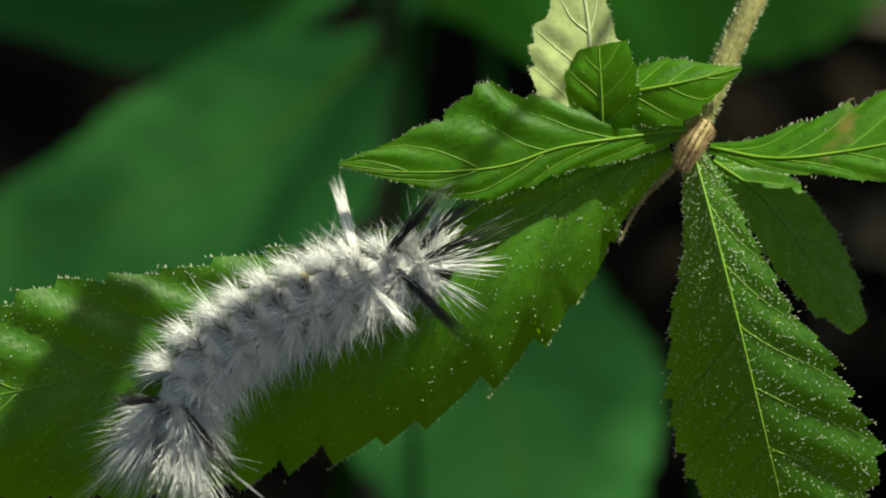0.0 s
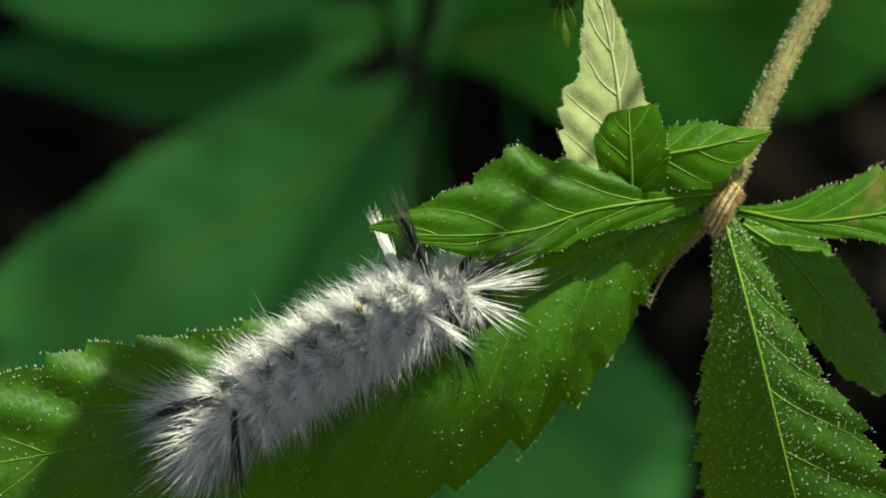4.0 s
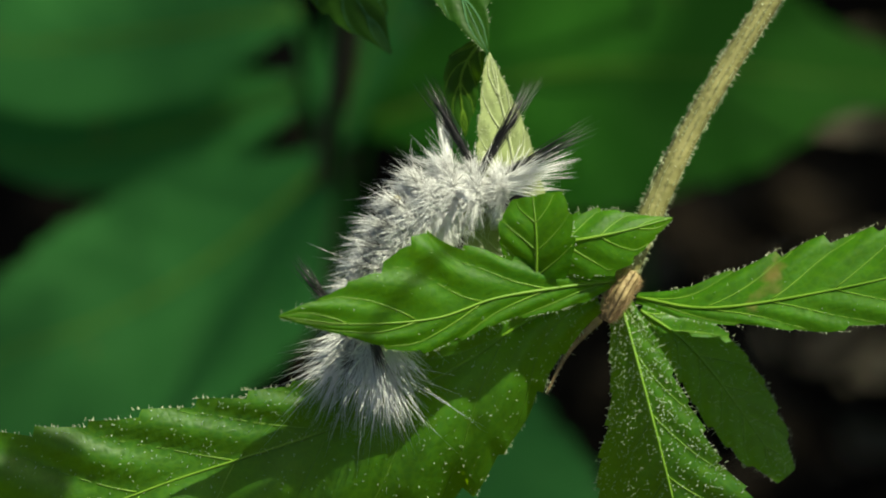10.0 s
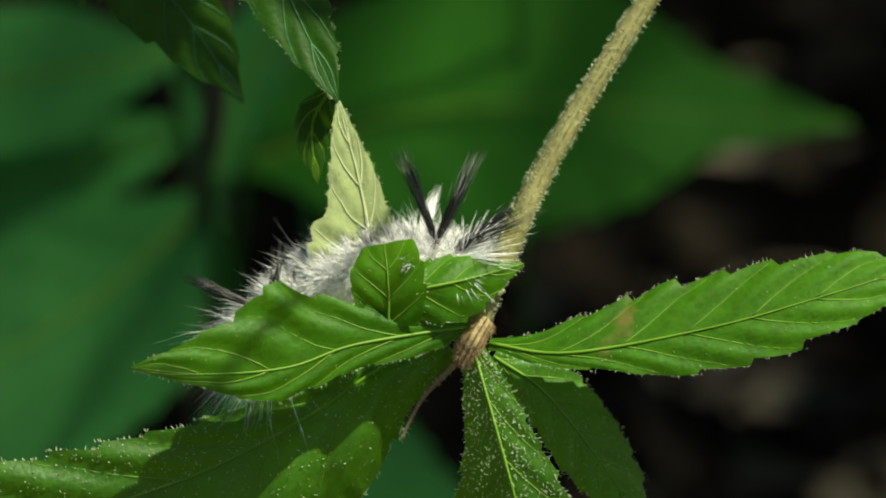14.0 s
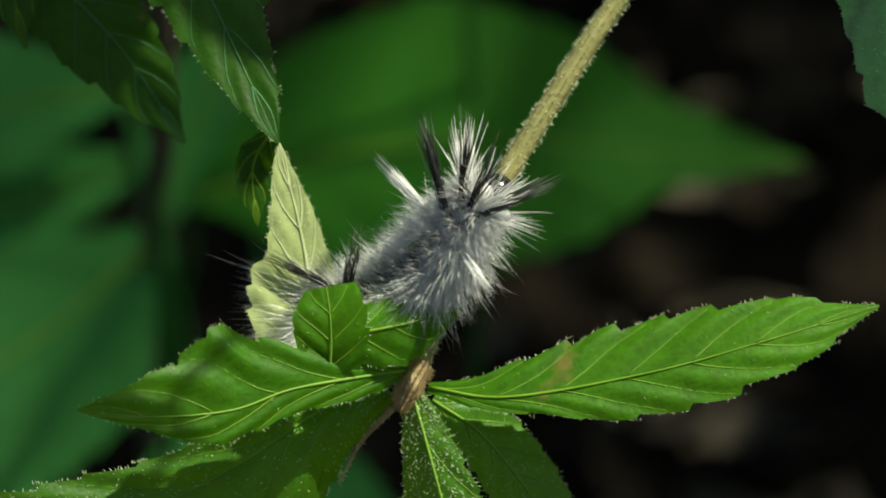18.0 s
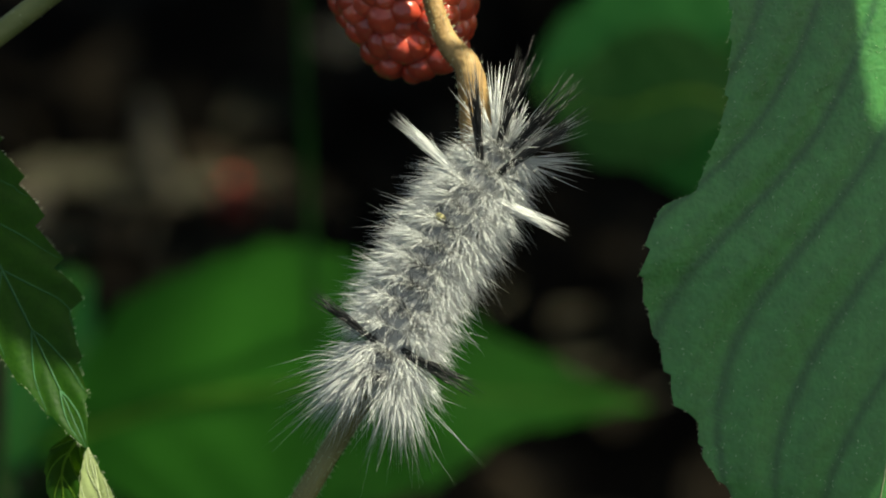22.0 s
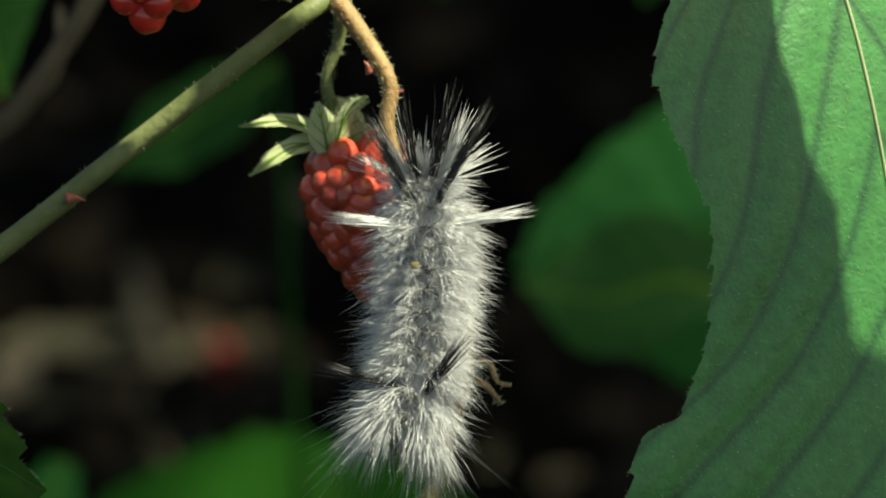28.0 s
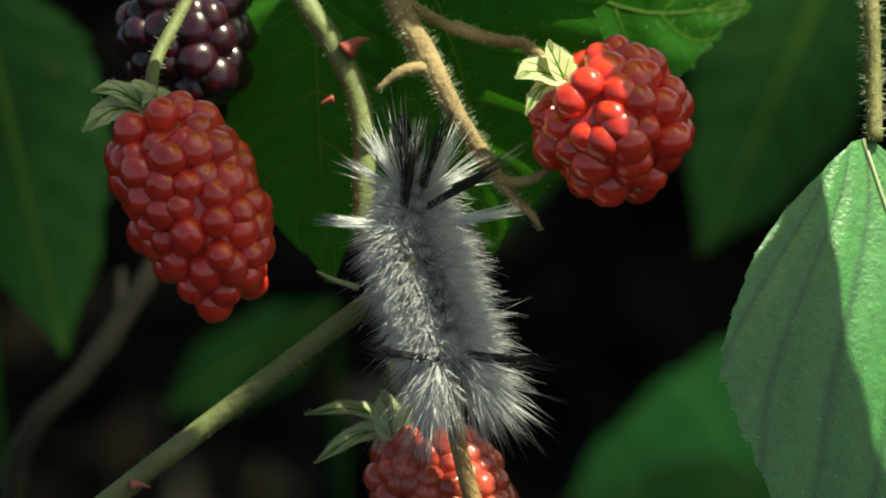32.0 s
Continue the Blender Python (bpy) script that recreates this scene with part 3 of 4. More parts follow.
# dry fruiting twig
dry = stem(cane, [(29.85, 100.52, 0), (30.41, 97.49, 0), (32.59, 93.01, 1), (34.20, 89.56, 1), (36.28, 86.22, 0), (39.34, 81.89, 0)], [0.9, 0.95, 0.9, 0.7, 0.6, 0.35], DRY, "dry_twig", "rusty hairy dry fruiting twig", 1000, 50, 7, 0.8)
stem(cane, [(33.01, 92.58, 1), (30.63, 92.27, 2), (28.48, 90.82, 2)], [0.5, 0.45, 0.15], DRY, "dry_spur", "", 80, 14, 8)
stem(cane, [(37.49, 84.06, 0), (39.77, 83.89, 1), (41.92, 85.12, 1)], [0.35, 0.4, 0.12], DRY, "dry_spur", "", 60, 14, 9)
stem(cane, [(39.35, 82.10, 0), (40.11, 81.12, 1), (40.63, 80.13, 1)], [0.4, 0.3, 0.12], DRY, "dry_spur", "", 60, 14, 10)
stem(cane, [(30.21, 98.14, 0), (33.99, 95.92, 0), (37.84, 94.69, -1)], [0.5, 0.45, 0.4], DRY, "dry_spur", "", 160, 20, 11)
stem(shoot, [(38.64, 48.33, 0), (40.54, 48.51, 0), (41.28, 47.02, 0), (42.28, 46.66, 0)], [0.3, 0.28, 0.22, 0.1], DRY, "dry_spur", "curled dry bud scales", 60, 14, 12)
stem(shoot, [(38.83, 47.48, 0), (40.30, 46.82, 0), (41.54, 45.32, 0)], [0.3, 0.26, 0.12], DRY, "dry_spur", "", 60, 14, 13)
stem(cane, [(23.78, 77.65, -1), (25.04, 76.98, -1), (26.93, 76.30, -1)], [0.08, 0.2, 0.25], SEPAL, "tendril", "", 20, 14, 14)


# ---- berries ----
def berry(name, label, centre, axis, length, wide, mat, count=54, drup=1.25, seed=0, sepals=(), pedicel=(), ped_mat=None):
    """A blackberry: drupelets in a spiral on a long core, with sepals and a stalk."""
    rng = np.random.default_rng(seed)
    centre, axis = np.array(centre, float), unit(np.array(axis, float))
    ob = thing(name, spot(centre), label, "blackberry", "blackberries")
    q = Vector(axis).to_track_quat("Z", "Y").to_matrix()
    half, rad = length / 2, wide / 2
    bm = bmesh.new()
    bmesh.ops.create_icosphere(bm, subdivisions=3, radius=1)
    core_v = np.array([tuple(q @ Vector((v.co.x * (rad - drup * 0.42), v.co.y * (rad - drup * 0.42), v.co.z * (half - drup * 0.42)))) for v in bm.verts]) + centre
    core_f = [tuple(v.index for v in f.verts) for f in bm.faces]
    link_mesh("core", world(core_v), core_f, mat, ob)
    me = bpy.data.meshes.new("drupelet")
    for v in bm.verts:
        pit = math.exp(-((v.co.x - 0.08) ** 2 + v.co.y ** 2) / 0.035) if v.co.z > 0 else 0
        v.co = (v.co - Vector((0, 0, 0.2 * pit))) * drup * 0.001
    for f in bm.faces:
        f.smooth = True
    bm.to_mesh(me)
    bm.free()
    me.materials.append(mat)
    rows = max(4, round(length / (drup * 1.42)))
    for i in range(rows):
        z = -1 + (2 * i + 1) / rows
        r = (rad - drup * 0.55) * (max(0.0, 1 - abs(z) ** 2.4)) ** 0.5 * (1 + 0.10 * z)
        n = max(1, round(2 * math.pi * r / (drup * 1.5)))
        for k in range(n):
            a = 2 * math.pi * (k + 0.5 * (i % 2) + rng.normal(0, 0.16)) / n
            size = rng.uniform(0.88, 1.30)
            rr = r + rng.normal(0, 0.10) * drup
            p = q @ Vector((rr * math.cos(a), rr * math.sin(a), z * (half - drup * 0.55) + rng.normal(0, 0.26) * drup))
            d = new("drupelet", me)
            d.parent = ob
            d.location = SHEET.to_3x3() @ (p * 0.001)
            d.scale = (size * rng.uniform(0.88, 1.12), size * rng.uniform(0.88, 1.12), size * rng.uniform(0.9, 1.12))
            out = SHEET.to_3x3() @ (q @ Vector((math.cos(a) * max(r, 0.2), math.sin(a) * max(r, 0.2), z * rad * 0.8)))
            d.rotation_mode = "QUATERNION"
            d.rotation_quaternion = (out.normalized() + Vector(rng.normal(0, 0.22, 3).tolist())).to_track_quat("Z", "Y")
    top = centre + axis * half * 0.96
    for j, (du, dv, dw, lon, wid) in enumerate(sepals):
        way = np.array([du, dv, dw], float)
        tip = top + unit(way) * lon + np.array([0, -0.12 * lon, 0])
        midp = top + unit(way) * lon * 0.5 + axis * 0.5
        leaf(ob, [top, midp, tip], [wid * 0.7, wid, wid * 0.7, 0.05], [wid * 0.7, wid, wid * 0.7, 0.05], SEPAL, name="sepal", facing=(0.3, 0.6, 0.8), fold=(14, 14),
             teeth=4, depth=0.04, nv=3, vein_r=0.07, rim=38, fuzz=60, seed=seed * 7 + j, across=4, pucker=0.03)
    if pedicel:
        stem(ob, [top - axis * 0.4, *pedicel], [0.55, 0.45, 0.5], ped_mat or CANE, "stalk", "", 160, 24, seed + 50, 0.6)
    return ob


berry("blackberry", "plump unripe red blackberry with curled pale sepals", (14.77, 82.42, 3), (-0.42, 0.90, 0.1), 16.4, 9.4, BERRY, seed=1,
      sepals=((-1, -0.25, 0.3, 5.2, 1.3), (-0.8, 0.35, 0.2, 4.6, 1.2), (-0.2, 0.5, 0.7, 2.4, 1.6), (0.7, 0.1, -0.3, 3.0, 1.3), (0.3, -0.2, -0.8, 3.0, 1.2)),
      pedicel=[(12.09, 93.30, 2), (14.71, 98.67, 0), (17.66, 107.32, -3)], drup=1.22)
berry("blackberry", "small unripe red blackberry beside the dry twig", (46.26, 88.01, 2), (-0.75, 0.62, 0.35), 10.8, 10.6, BERRY, seed=2,
      sepals=((-0.9, 0.1, 0.3, 4.0, 1.6), (-0.3, 0.9, 0.2, 3.6, 1.4), (-0.8, -0.6, 0.3, 4.0, 0.7), (0.4, 0.6, -0.6, 3.0, 1.3)),
      pedicel=[(39.97, 94.43, -1), (37.84, 94.82, -1), (34.44, 95.98, -0.5)], ped_mat=DRY, drup=1.36)
rusty_berry = berry("blackberry", "orange-red unripe blackberry hanging on its stalk behind the stem", (33.40, 60.04, -7), (-0.42, 0.90, 0.05), 13.6, 9.6, BERRY_PALE, seed=3,
      sepals=((-1, -0.22, 0.3, 7.8, 1.0), (-1, 0.28, 0.3, 8.6, 0.9), (-0.15, 1.0, 0.5, 4.2, 2.2), (0.5, 0.85, 0.5, 4.4, 1.7), (0.2, 0.2, -1, 3.0, 1.4)),
      pedicel=[(29.41, 70.24, -5), (30.44, 73.54, -4), (30.49, 76.30, -2)], drup=1.08)
# its pale upright calyx
leaf(rusty_berry, [(29.32, 65.08, -4.6), (29.03, 66.97, -4.2), (28.67, 68.9, -4.4)], [0.9, 1.35, 1.3, 0.9, 0.1], [0.9, 1.3, 1.2, 0.8, 0.1], SEPAL, name="sepal", facing=(-0.1, 0.3, 1), fold=(-14, -14),
     teeth=4, depth=0.05, nv=3, vein_r=0.06, rim=60, fuzz=120, seed=71, across=5, pucker=0.05)
leaf(rusty_berry, [(29.9, 65.3, -4.2), (30.76, 67.73, -3.7), (31.63, 68.72, -3.2), (32.5, 69.0, -2.8)], [0.6, 0.7, 0.55, 0.05], [0.6, 0.7, 0.5, 0.05], SEPAL, name="sepal", facing=(0.1, 0.4, 1), fold=(-18, -18),
     teeth=4, depth=0.05, nv=3, vein_r=0.06, rim=50, fuzz=80, seed=72, across=4, pucker=0.04)
berry("blackberry", "dark ripe blackberry in shade", (14.37, 96.35, -9), (-0.5, 0.85, 0), 10.5, 9.2, BERRY_DARK, seed=4,
      sepals=((-1, 0.3, 0.3, 3.0, 1.2), (0.6, 0.7, 0.3, 3.0, 1.2)), pedicel=[(10.59, 102.35, -9), (11.56, 106.56, -8), (17.02, 118.34, -10)], drup=1.45)
berry("blackberry", "small red berry fallen low in the undergrowth", (23.52, 77.42, -523.2), (0.5, 0.6, 0.3), 7.0, 6.0, BERRY, seed=5, drup=1.2)

far_cane = thing("bramble_cane", spot(root_low), "dim brown bramble cane in the shade behind", "bramble")
stem(far_cane, [root_low, (-7.36, 12.34, -236), (-5.83, 24.86, -180), (-2.71, 36.58, -120), (-2.05, 65.85, -66), (4.70, 75.19, -60), (10.72, 83.97, -60), (13.79, 91.43, -62), (14.98, 102.39, -66)], [1.6, 1.5, 1.4, 1.3, 1.25, 1.2, 1.1, 1.0, 0.9], TWIG, "cane", "", 0, 80, 15)
stem(far_cane, [(4.70, 75.19, -60), (7.56, 79.08, -66), (7.72, 85.55, -76)], [0.7, 0.5, 0.3], TWIG, "side_twig", "", 0, 20, 16)

# ---- big leaf beside the berries ----
big = thing("broad_bramble_leaf", spot((66.00, 99.31, 3)), "large blue-green pleated leaf with a sunlit side and browned margin", "leaf")
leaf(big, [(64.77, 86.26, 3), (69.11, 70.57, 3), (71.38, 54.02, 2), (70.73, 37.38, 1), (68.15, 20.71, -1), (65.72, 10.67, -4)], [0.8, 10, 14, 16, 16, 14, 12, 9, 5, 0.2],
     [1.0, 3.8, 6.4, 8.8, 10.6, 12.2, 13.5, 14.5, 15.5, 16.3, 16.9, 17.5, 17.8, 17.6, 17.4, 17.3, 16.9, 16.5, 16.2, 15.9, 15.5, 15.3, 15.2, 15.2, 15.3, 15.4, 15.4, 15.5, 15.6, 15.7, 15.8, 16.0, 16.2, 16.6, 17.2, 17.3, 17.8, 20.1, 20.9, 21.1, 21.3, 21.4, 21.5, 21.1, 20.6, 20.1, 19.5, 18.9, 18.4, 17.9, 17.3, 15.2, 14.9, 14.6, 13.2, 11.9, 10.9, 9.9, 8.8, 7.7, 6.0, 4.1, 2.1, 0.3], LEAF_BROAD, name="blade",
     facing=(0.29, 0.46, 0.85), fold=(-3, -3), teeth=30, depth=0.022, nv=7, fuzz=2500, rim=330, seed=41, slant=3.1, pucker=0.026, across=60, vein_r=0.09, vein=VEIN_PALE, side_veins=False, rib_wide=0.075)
stem(big, [(65.65, 86.07, 3), (65.72, 91.61, 3), (65.71, 97.17, 3), (65.68, 110.20, 0)], [0.6, 0.62, 0.65, 0.7], STEM, "leaf_stalk", "hairy pale green leaf stalk", 700, 40, 41, 0.9)
# leaf behind the berry
back = thing("bramble_leaf", spot((39.14, 95.18, -9)), "green bramble leaf behind the berries, partly sunlit", "leaf")
leaf(back, [(30.86, 110.97, -10), (33.19, 101.02, -9), (35.98, 91.29, -9), (37.45, 79.56, -10)], [2, 13, 15, 11, 0.3], [2, 6, 8, 5, 0.3], LEAF_FAR, name="blade", facing=(-0.6, -0.1, 0.8), teeth=13, fuzz=700, rim=137, seed=42, nv=8)
leaf(back, [(36.10, 108.38, -11), (42.14, 102.20, -12), (49.60, 98.65, -13), (58.67, 99.22, -15)], [2, 7, 6, 0.3], [2, 8, 7, 0.3], LEAF_FAR, name="blade", facing=(0.1, -0.3, 1), teeth=11, fuzz=900, rim=137, seed=43, nv=7)
leaf(back, [(24.60, 104.33, -12), (24.39, 94.73, -13), (24.63, 86.00, -14), (25.14, 78.24, -16)], [2, 7, 6, 0.3], [2, 8, 7, 0.3], LEAF_FAR, name="blade", facing=(-0.1, 0.2, 1), teeth=11, seed=44, nv=7)


# ---- undergrowth behind ----
def far_plant(name, label, leaves, root, mat=LEAF_FAR, fold=(0, 0)):
    ob = thing(name, spot(root), label, "plant", "undergrowth")
    for i, (mid, wl, wr) in enumerate(leaves):
        leaf(ob, mid, wl, wr, mat, name="leaf", facing=(0.05, 0.3, 1), fold=fold, teeth=15, depth=0.07, nv=7, pucker=0.05, seed=60 + i + int(abs(root[0])), vein_r=0.2, across=6, side_veins=False)
        stem(ob, [mid[0], ((mid[0][0] * 0.7 + root[0] * 0.3), mid[0][1] * 0.7 + root[1] * 0.3 - 3, mid[0][2] * 0.7 + root[2] * 0.3), root], [0.45, 0.6, 0.9], mat, "leaf_stalk", n=20)


A = (-1.60, 29.68, -225)
far_plant("undergrowth_plant", "broad green undergrowth leaf with a drawn-out tip, far behind", [([A, (16.50, 34.72, -222), (33.12, 35.80, -220), (53.23, 34.33, -222), (70.24, 32.92, -225)], [2, 15, 19, 15, 6, 0.3], [2, 16, 19, 14, 4, 0.3])], root_below(A, -20, 40))
B = (-5.53, 25.09, -215)
far_plant("undergrowth_plant", "broad bluish-green undergrowth leaves, far behind", [
    ([B, (-20.02, 13.24, -215), (-34.99, 5.31, -212), (-60.48, -2.53, -205)], [2, 15, 17, 12, 0.3], [2, 13, 13, 8, 0.3]),
    ([(-9.72, 33.83, -230), (-26.01, 28.52, -232), (-41.05, 25.90, -234), (-63.69, 28.71, -236)], [2, 9, 5, 1.2, 0.3], [2, 9, 11, 7, 0.3]),
    ([(-10.36, 42.76, -224), (-27.84, 40.19, -226), (-45.44, 38.94, -228), (-62.48, 40.40, -230)], [2, 9, 10, 7, 0.3], [2, 9, 10, 7, 0.3]),
    ([(2.90, 50.24, -226), (-0.49, 41.57, -227), (-3.22, 34.23, -228), (-5.96, 25.52, -229)], [2, 6, 6, 0.3], [2, 6, 6, 0.3]),
    ([(-1.61, 7.45, -226), (2.40, -5.26, -222), (7.64, -21.01, -215), (11.40, -45.91, -205)], [2, 16, 20, 14, 0.3], [2, 16, 20, 14, 0.3]),
    ([(-15.27, -8.11, -236), (-27.64, -10.88, -238), (-46.79, -13.61, -238), (-67.10, -21.75, -236)], [2, 14, 16, 10, 0.3], [2, 14, 16, 10, 0.3])], root_below(B, 24, 30), LEAF_BLUE)
Cc = (96.0, 74.5, -219)
far_plant("undergrowth_plant", "green leaf in half shade behind the large leaf", [([Cc, (87.5, 74.7, -220), (78.7, 74.3, -220), (70.7, 74.0, -221), (63.4, 73.2, -222), (57.2, 71.4, -221)], [3, 18, 24, 25, 20, 11, 0.3], [3, 14, 17, 17, 13, 7, 0.3])], root_below(Cc, 20, 60), LEAF_BLUE, fold=(-62, 6))
Dd = (-6.62, 116.57, -95)
far_plant("undergrowth_plant", "leaf pointing down, its green dimmed for shade", [([Dd, (-3.65, 105.27, -95), (-0.76, 92.01, -96), (1.85, 79.91, -98)], [2, 9.5, 9.5, 6, 0.2], [2, 9.5, 9.5, 5, 0.2])], root_below(Dd, 6, 0), LEAF_DIM)
F1 = (83.46, 127.25, -150)
far_plant("undergrowth_plant", "leaves behind the berries, their green dimmed for deep shade", [([F1, (77.03, 114.14, -150), (72.75, 104.90, -152), (67.30, 93.96, -155)], [2, 9, 9, 6, 0.3], [2, 10, 10, 6, 0.3]), ([(53.90, 136.20, -170), (52.20, 120.01, -170), (50.12, 107.89, -172), (46.90, 97.73, -175)], [2, 8, 8, 5, 0.3], [2, 8, 8, 5, 0.3])], root_below(F1, 230, -60), LEAF_DIM)
G1 = (29.13, 92.71, -190)
far_plant("undergrowth_plant", "small leaf low in the undergrowth, its green dimmed for shade", [([G1, (22.72, 88.58, -192), (16.94, 85.69, -194), (9.83, 81.54, -196)], [1, 5, 5, 0.3], [1, 5, 5, 0.3])], root_below(G1, 6, 0), LEAF_DIM)
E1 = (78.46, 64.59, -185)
far_plant("undergrowth_plant", "leaf with its green dimmed for shade", [([E1, (72.20, 66.63, -185), (63.94, 64.94, -185), (55.18, 67.04, -185)], [2, 8, 7, 0.3], [2, 9, 9, 0.3])], root_below(E1, 20, 60), LEAF_DIM)
for pts, r in (([(76.61, 53.36, -486.1), (91.36, 55.12, -488.8), (111.04, 56.78, -491.4)], 1.6), ([(69.57, 16.25, -429), (80.76, 18.75, -432.8), (105.90, 13.59, -424.9)], 1.5),
               ([(7.59, 88.63, -540.4), (15.50, 74.76, -519.1), (19.17, 61.56, -498.7)], 2.0), ([(8.05, 97.15, -553.5), (12.05, 78.57, -524.9), (10.94, 61.20, -498.2)], 1.8),
               ([(70.48, 53.83, -486.8), (82.85, 52.57, -484.9), (96.80, 55.40, -489.3)], 1.5), ([(6.27, 77.25, -522.9), (10.09, 65.37, -504.6), (16.59, 52.87, -485.4)], 1.8)):
    twig(pts, r)

# ---- unseen boughs added overhead to shade the ground behind ----
def bough(x0, x1, y0, y1, z, count, size0, size1, seed, foot):
    """An added, unseen leafy bough that blocks the sun, level over the ground, on a trunk that stands aside."""
    rng = np.random.default_rng(seed)
    ob = thing("unseen_shade_bough", foot, "unseen leafy bough added above to shade the ground behind", "branch", "overhanging boughs")
    ym = (y0 + y1) / 2
    back = SHEET.inverted()
    line = [tuple(back @ Vector(q) * 1000) for q in (foot, (foot[0], foot[1], z * 0.7), (x0 * 0.5 + foot[0] * 0.5, ym, z + 0.03), (x0 * 0.6 + x1 * 0.4, ym, z + 0.05), (x1, ym, z + 0.02))]
    bv, bf = tube(line, [16, 13, 9, 6, 2], 50, 8, 0.05, seed)
    link_mesh("branch", world(bv), bf, TWIG, ob)
    n = count
    p = np.stack([rng.uniform(x0, x1, n), rng.uniform(y0, y1, n), z + rng.normal(0, 0.02, n)], 1)
    ragged = 0.022 * (x1 - x0) * np.stack([np.sin(p[:, 1] * 17 + seed), np.sin(p[:, 0] * 11 + seed), 0 * p[:, 0]], 1)
    p += ragged * np.array([1.0, 1.0, 0]) + rng.normal(0, 0.008 * (x1 - x0), (n, 3)) * np.array([1, 1, 0])
    p[:, 1] = np.maximum(p[:, 1], y0 + 0.02 * np.sin(p[:, 0] * 23))
    size = rng.uniform(size0, size1, n)
    e1 = unit(rng.standard_normal((n, 3)) * np.array([1, 1, 0.3]))
    e2 = unit(np.cross(e1, np.array([0, 0, 1.0]) + rng.standard_normal((n, 3)) * 0.25))
    e3 = np.cross(e1, e2)
    rows = []
    for i in range(4):
        wide = 0.5 * math.sin(math.pi * (0.06 + 0.86 * i / 3))
        for j in (-1, 0, 1):
            rows.append(p + e1 * (size * (i / 3 - 0.5) * 2)[:, None] + e2 * (size * wide * j)[:, None] + e3 * (size * 0.08 * abs(j))[:, None])
    v = np.stack(rows, 1).reshape(-1, 3)
    f = [(12 * k + i * 3 + j, 12 * k + i * 3 + j + 1, 12 * k + i * 3 + j + 4, 12 * k + i * 3 + j + 3) for k in range(n) for i in range(3) for j in range(2)]
    tagged(link_mesh("foliage", v, f, LEAF_FAR, ob), kind="stuff")


bough(0.50, 1.65, 0.19, 0.76, 1.70, 9500, 0.007, 0.012, 91, (2.1, 0.6, -0.005))
bough(-0.2, 2.7, 0.62, 2.5, 1.80, 11500, 0.022, 0.040, 92, (-0.9, 1.6, -0.005))

# added leaves above, out of the walk's sight, shaped to shadow what lies below
overhead = thing("bramble_leaf", spot((60, 122, 10)), "unseen bramble leaves added above to cast shadows below", "leaf", "leaves overhead")
leaf(overhead, [(83.7, 121, 24.6), (95.3, 121, 34.1), (107.3, 121, 43.2), (119, 121, 52.5), (130.7, 121, 62.1)], [0.3, 0.15, 0.1, 1.2, 3.2, 3.9, 9, 10, 8, 0.3], [0.4, 3.8, 10.5, 12.5, 14, 14.5, 14.5, 14.5, 14.5, 14.5, 14, 12.5, 10.5, 8.8, 7, 4.8, 2.5, 1.2, 0.3], LEAF, name="blade", facing=(0, 1, 0), teeth=18, depth=0.05, pucker=0.02, seed=51, side_veins=False)
leaf(overhead, [(75, 121.5, 38), (67.7, 122, 32.1), (58.6, 122, 26.7), (48, 122, 20.5)], [0.6, 4, 4, 0.3], [0.6, 1.3, 1.0, 0.3], LEAF, name="blade", facing=(0.1, 1, 0.1), teeth=11, seed=52, side_veins=False)
leaf(overhead, [(14, 112, 12), (24, 109, 19), (38, 109, 29), (62, 110, 41)], [1, 10, 10, 2, 0.3], [1, 5, 6, 2, 0.3], LEAF, name="blade", facing=(0.1, 1, 0.1), teeth=11, seed=53, side_veins=False)
leaf(overhead, [(66, 110, 65.5), (64, 108.5, 66.5), (57, 106, 69.5), (52, 106, 73.5)], [0.4, 3.0, 4.4, 4.0, 0.3], [0.4, 2.6, 3.6, 3.4, 0.3], LEAF, name="blade", facing=(0.48, 0.77, 0.42), teeth=11, seed=54, side_veins=False)
leaf(overhead, [(30, 117, 4), (40, 124, 4), (48, 124.5, 9), (62, 124, 17)], [1, 6, 7, 0.3], [1, 6, 7, 0.3], LEAF, name="blade", facing=(0.1, 1, 0.1), teeth=11, seed=55, side_veins=False)
leaf(overhead, [(80, 120, 34), (73.5, 121, 24), (68, 121.5, 20), (62, 122, 15)], [0.4, 3, 6, 5, 0.3], [0.4, 3, 6.5, 6, 0.3], LEAF, name="blade", facing=(0, 1, 0.1), teeth=11, seed=56, side_veins=False)
leaf(overhead, [(50, 109, 75), (49.5, 109, 71.5), (47.5, 109, 67), (44, 109, 63.5)], [0.3, 5.0, 4.5, 0.3], [0.3, 3.0, 3.6, 0.3], LEAF, name="blade", facing=(0.1, 1, 0.1), teeth=9, seed=57, side_veins=False)
leaf(overhead, [(66, 110, 65.5), (76.5, 107.4, 69), (80.2, 107.4, 63), (82, 107.4, 60)], [0.3, 2.4, 2.6, 1.6, 0.2], [0.3, 2.4, 2.6, 1.6, 0.2], LEAF, name="blade", facing=(0.1, 1, 0.1), teeth=9, seed=58, side_veins=False)
stem(overhead, [(75, 121.5, 38), (75, 116, 53), (66, 110, 65.5)], [0.5, 0.45, 0.4], CANE, "leaf_stalk", n=20)
stem(overhead, [(83.7, 121, 24.6), (80, 120, 34), (75, 121.5, 38), (44, 118, 30), (14, 112, 12), (4, 112, -8)], [0.4, 0.5, 0.5, 0.6, 0.7, 0.7], CANE, "leaf_stalk")


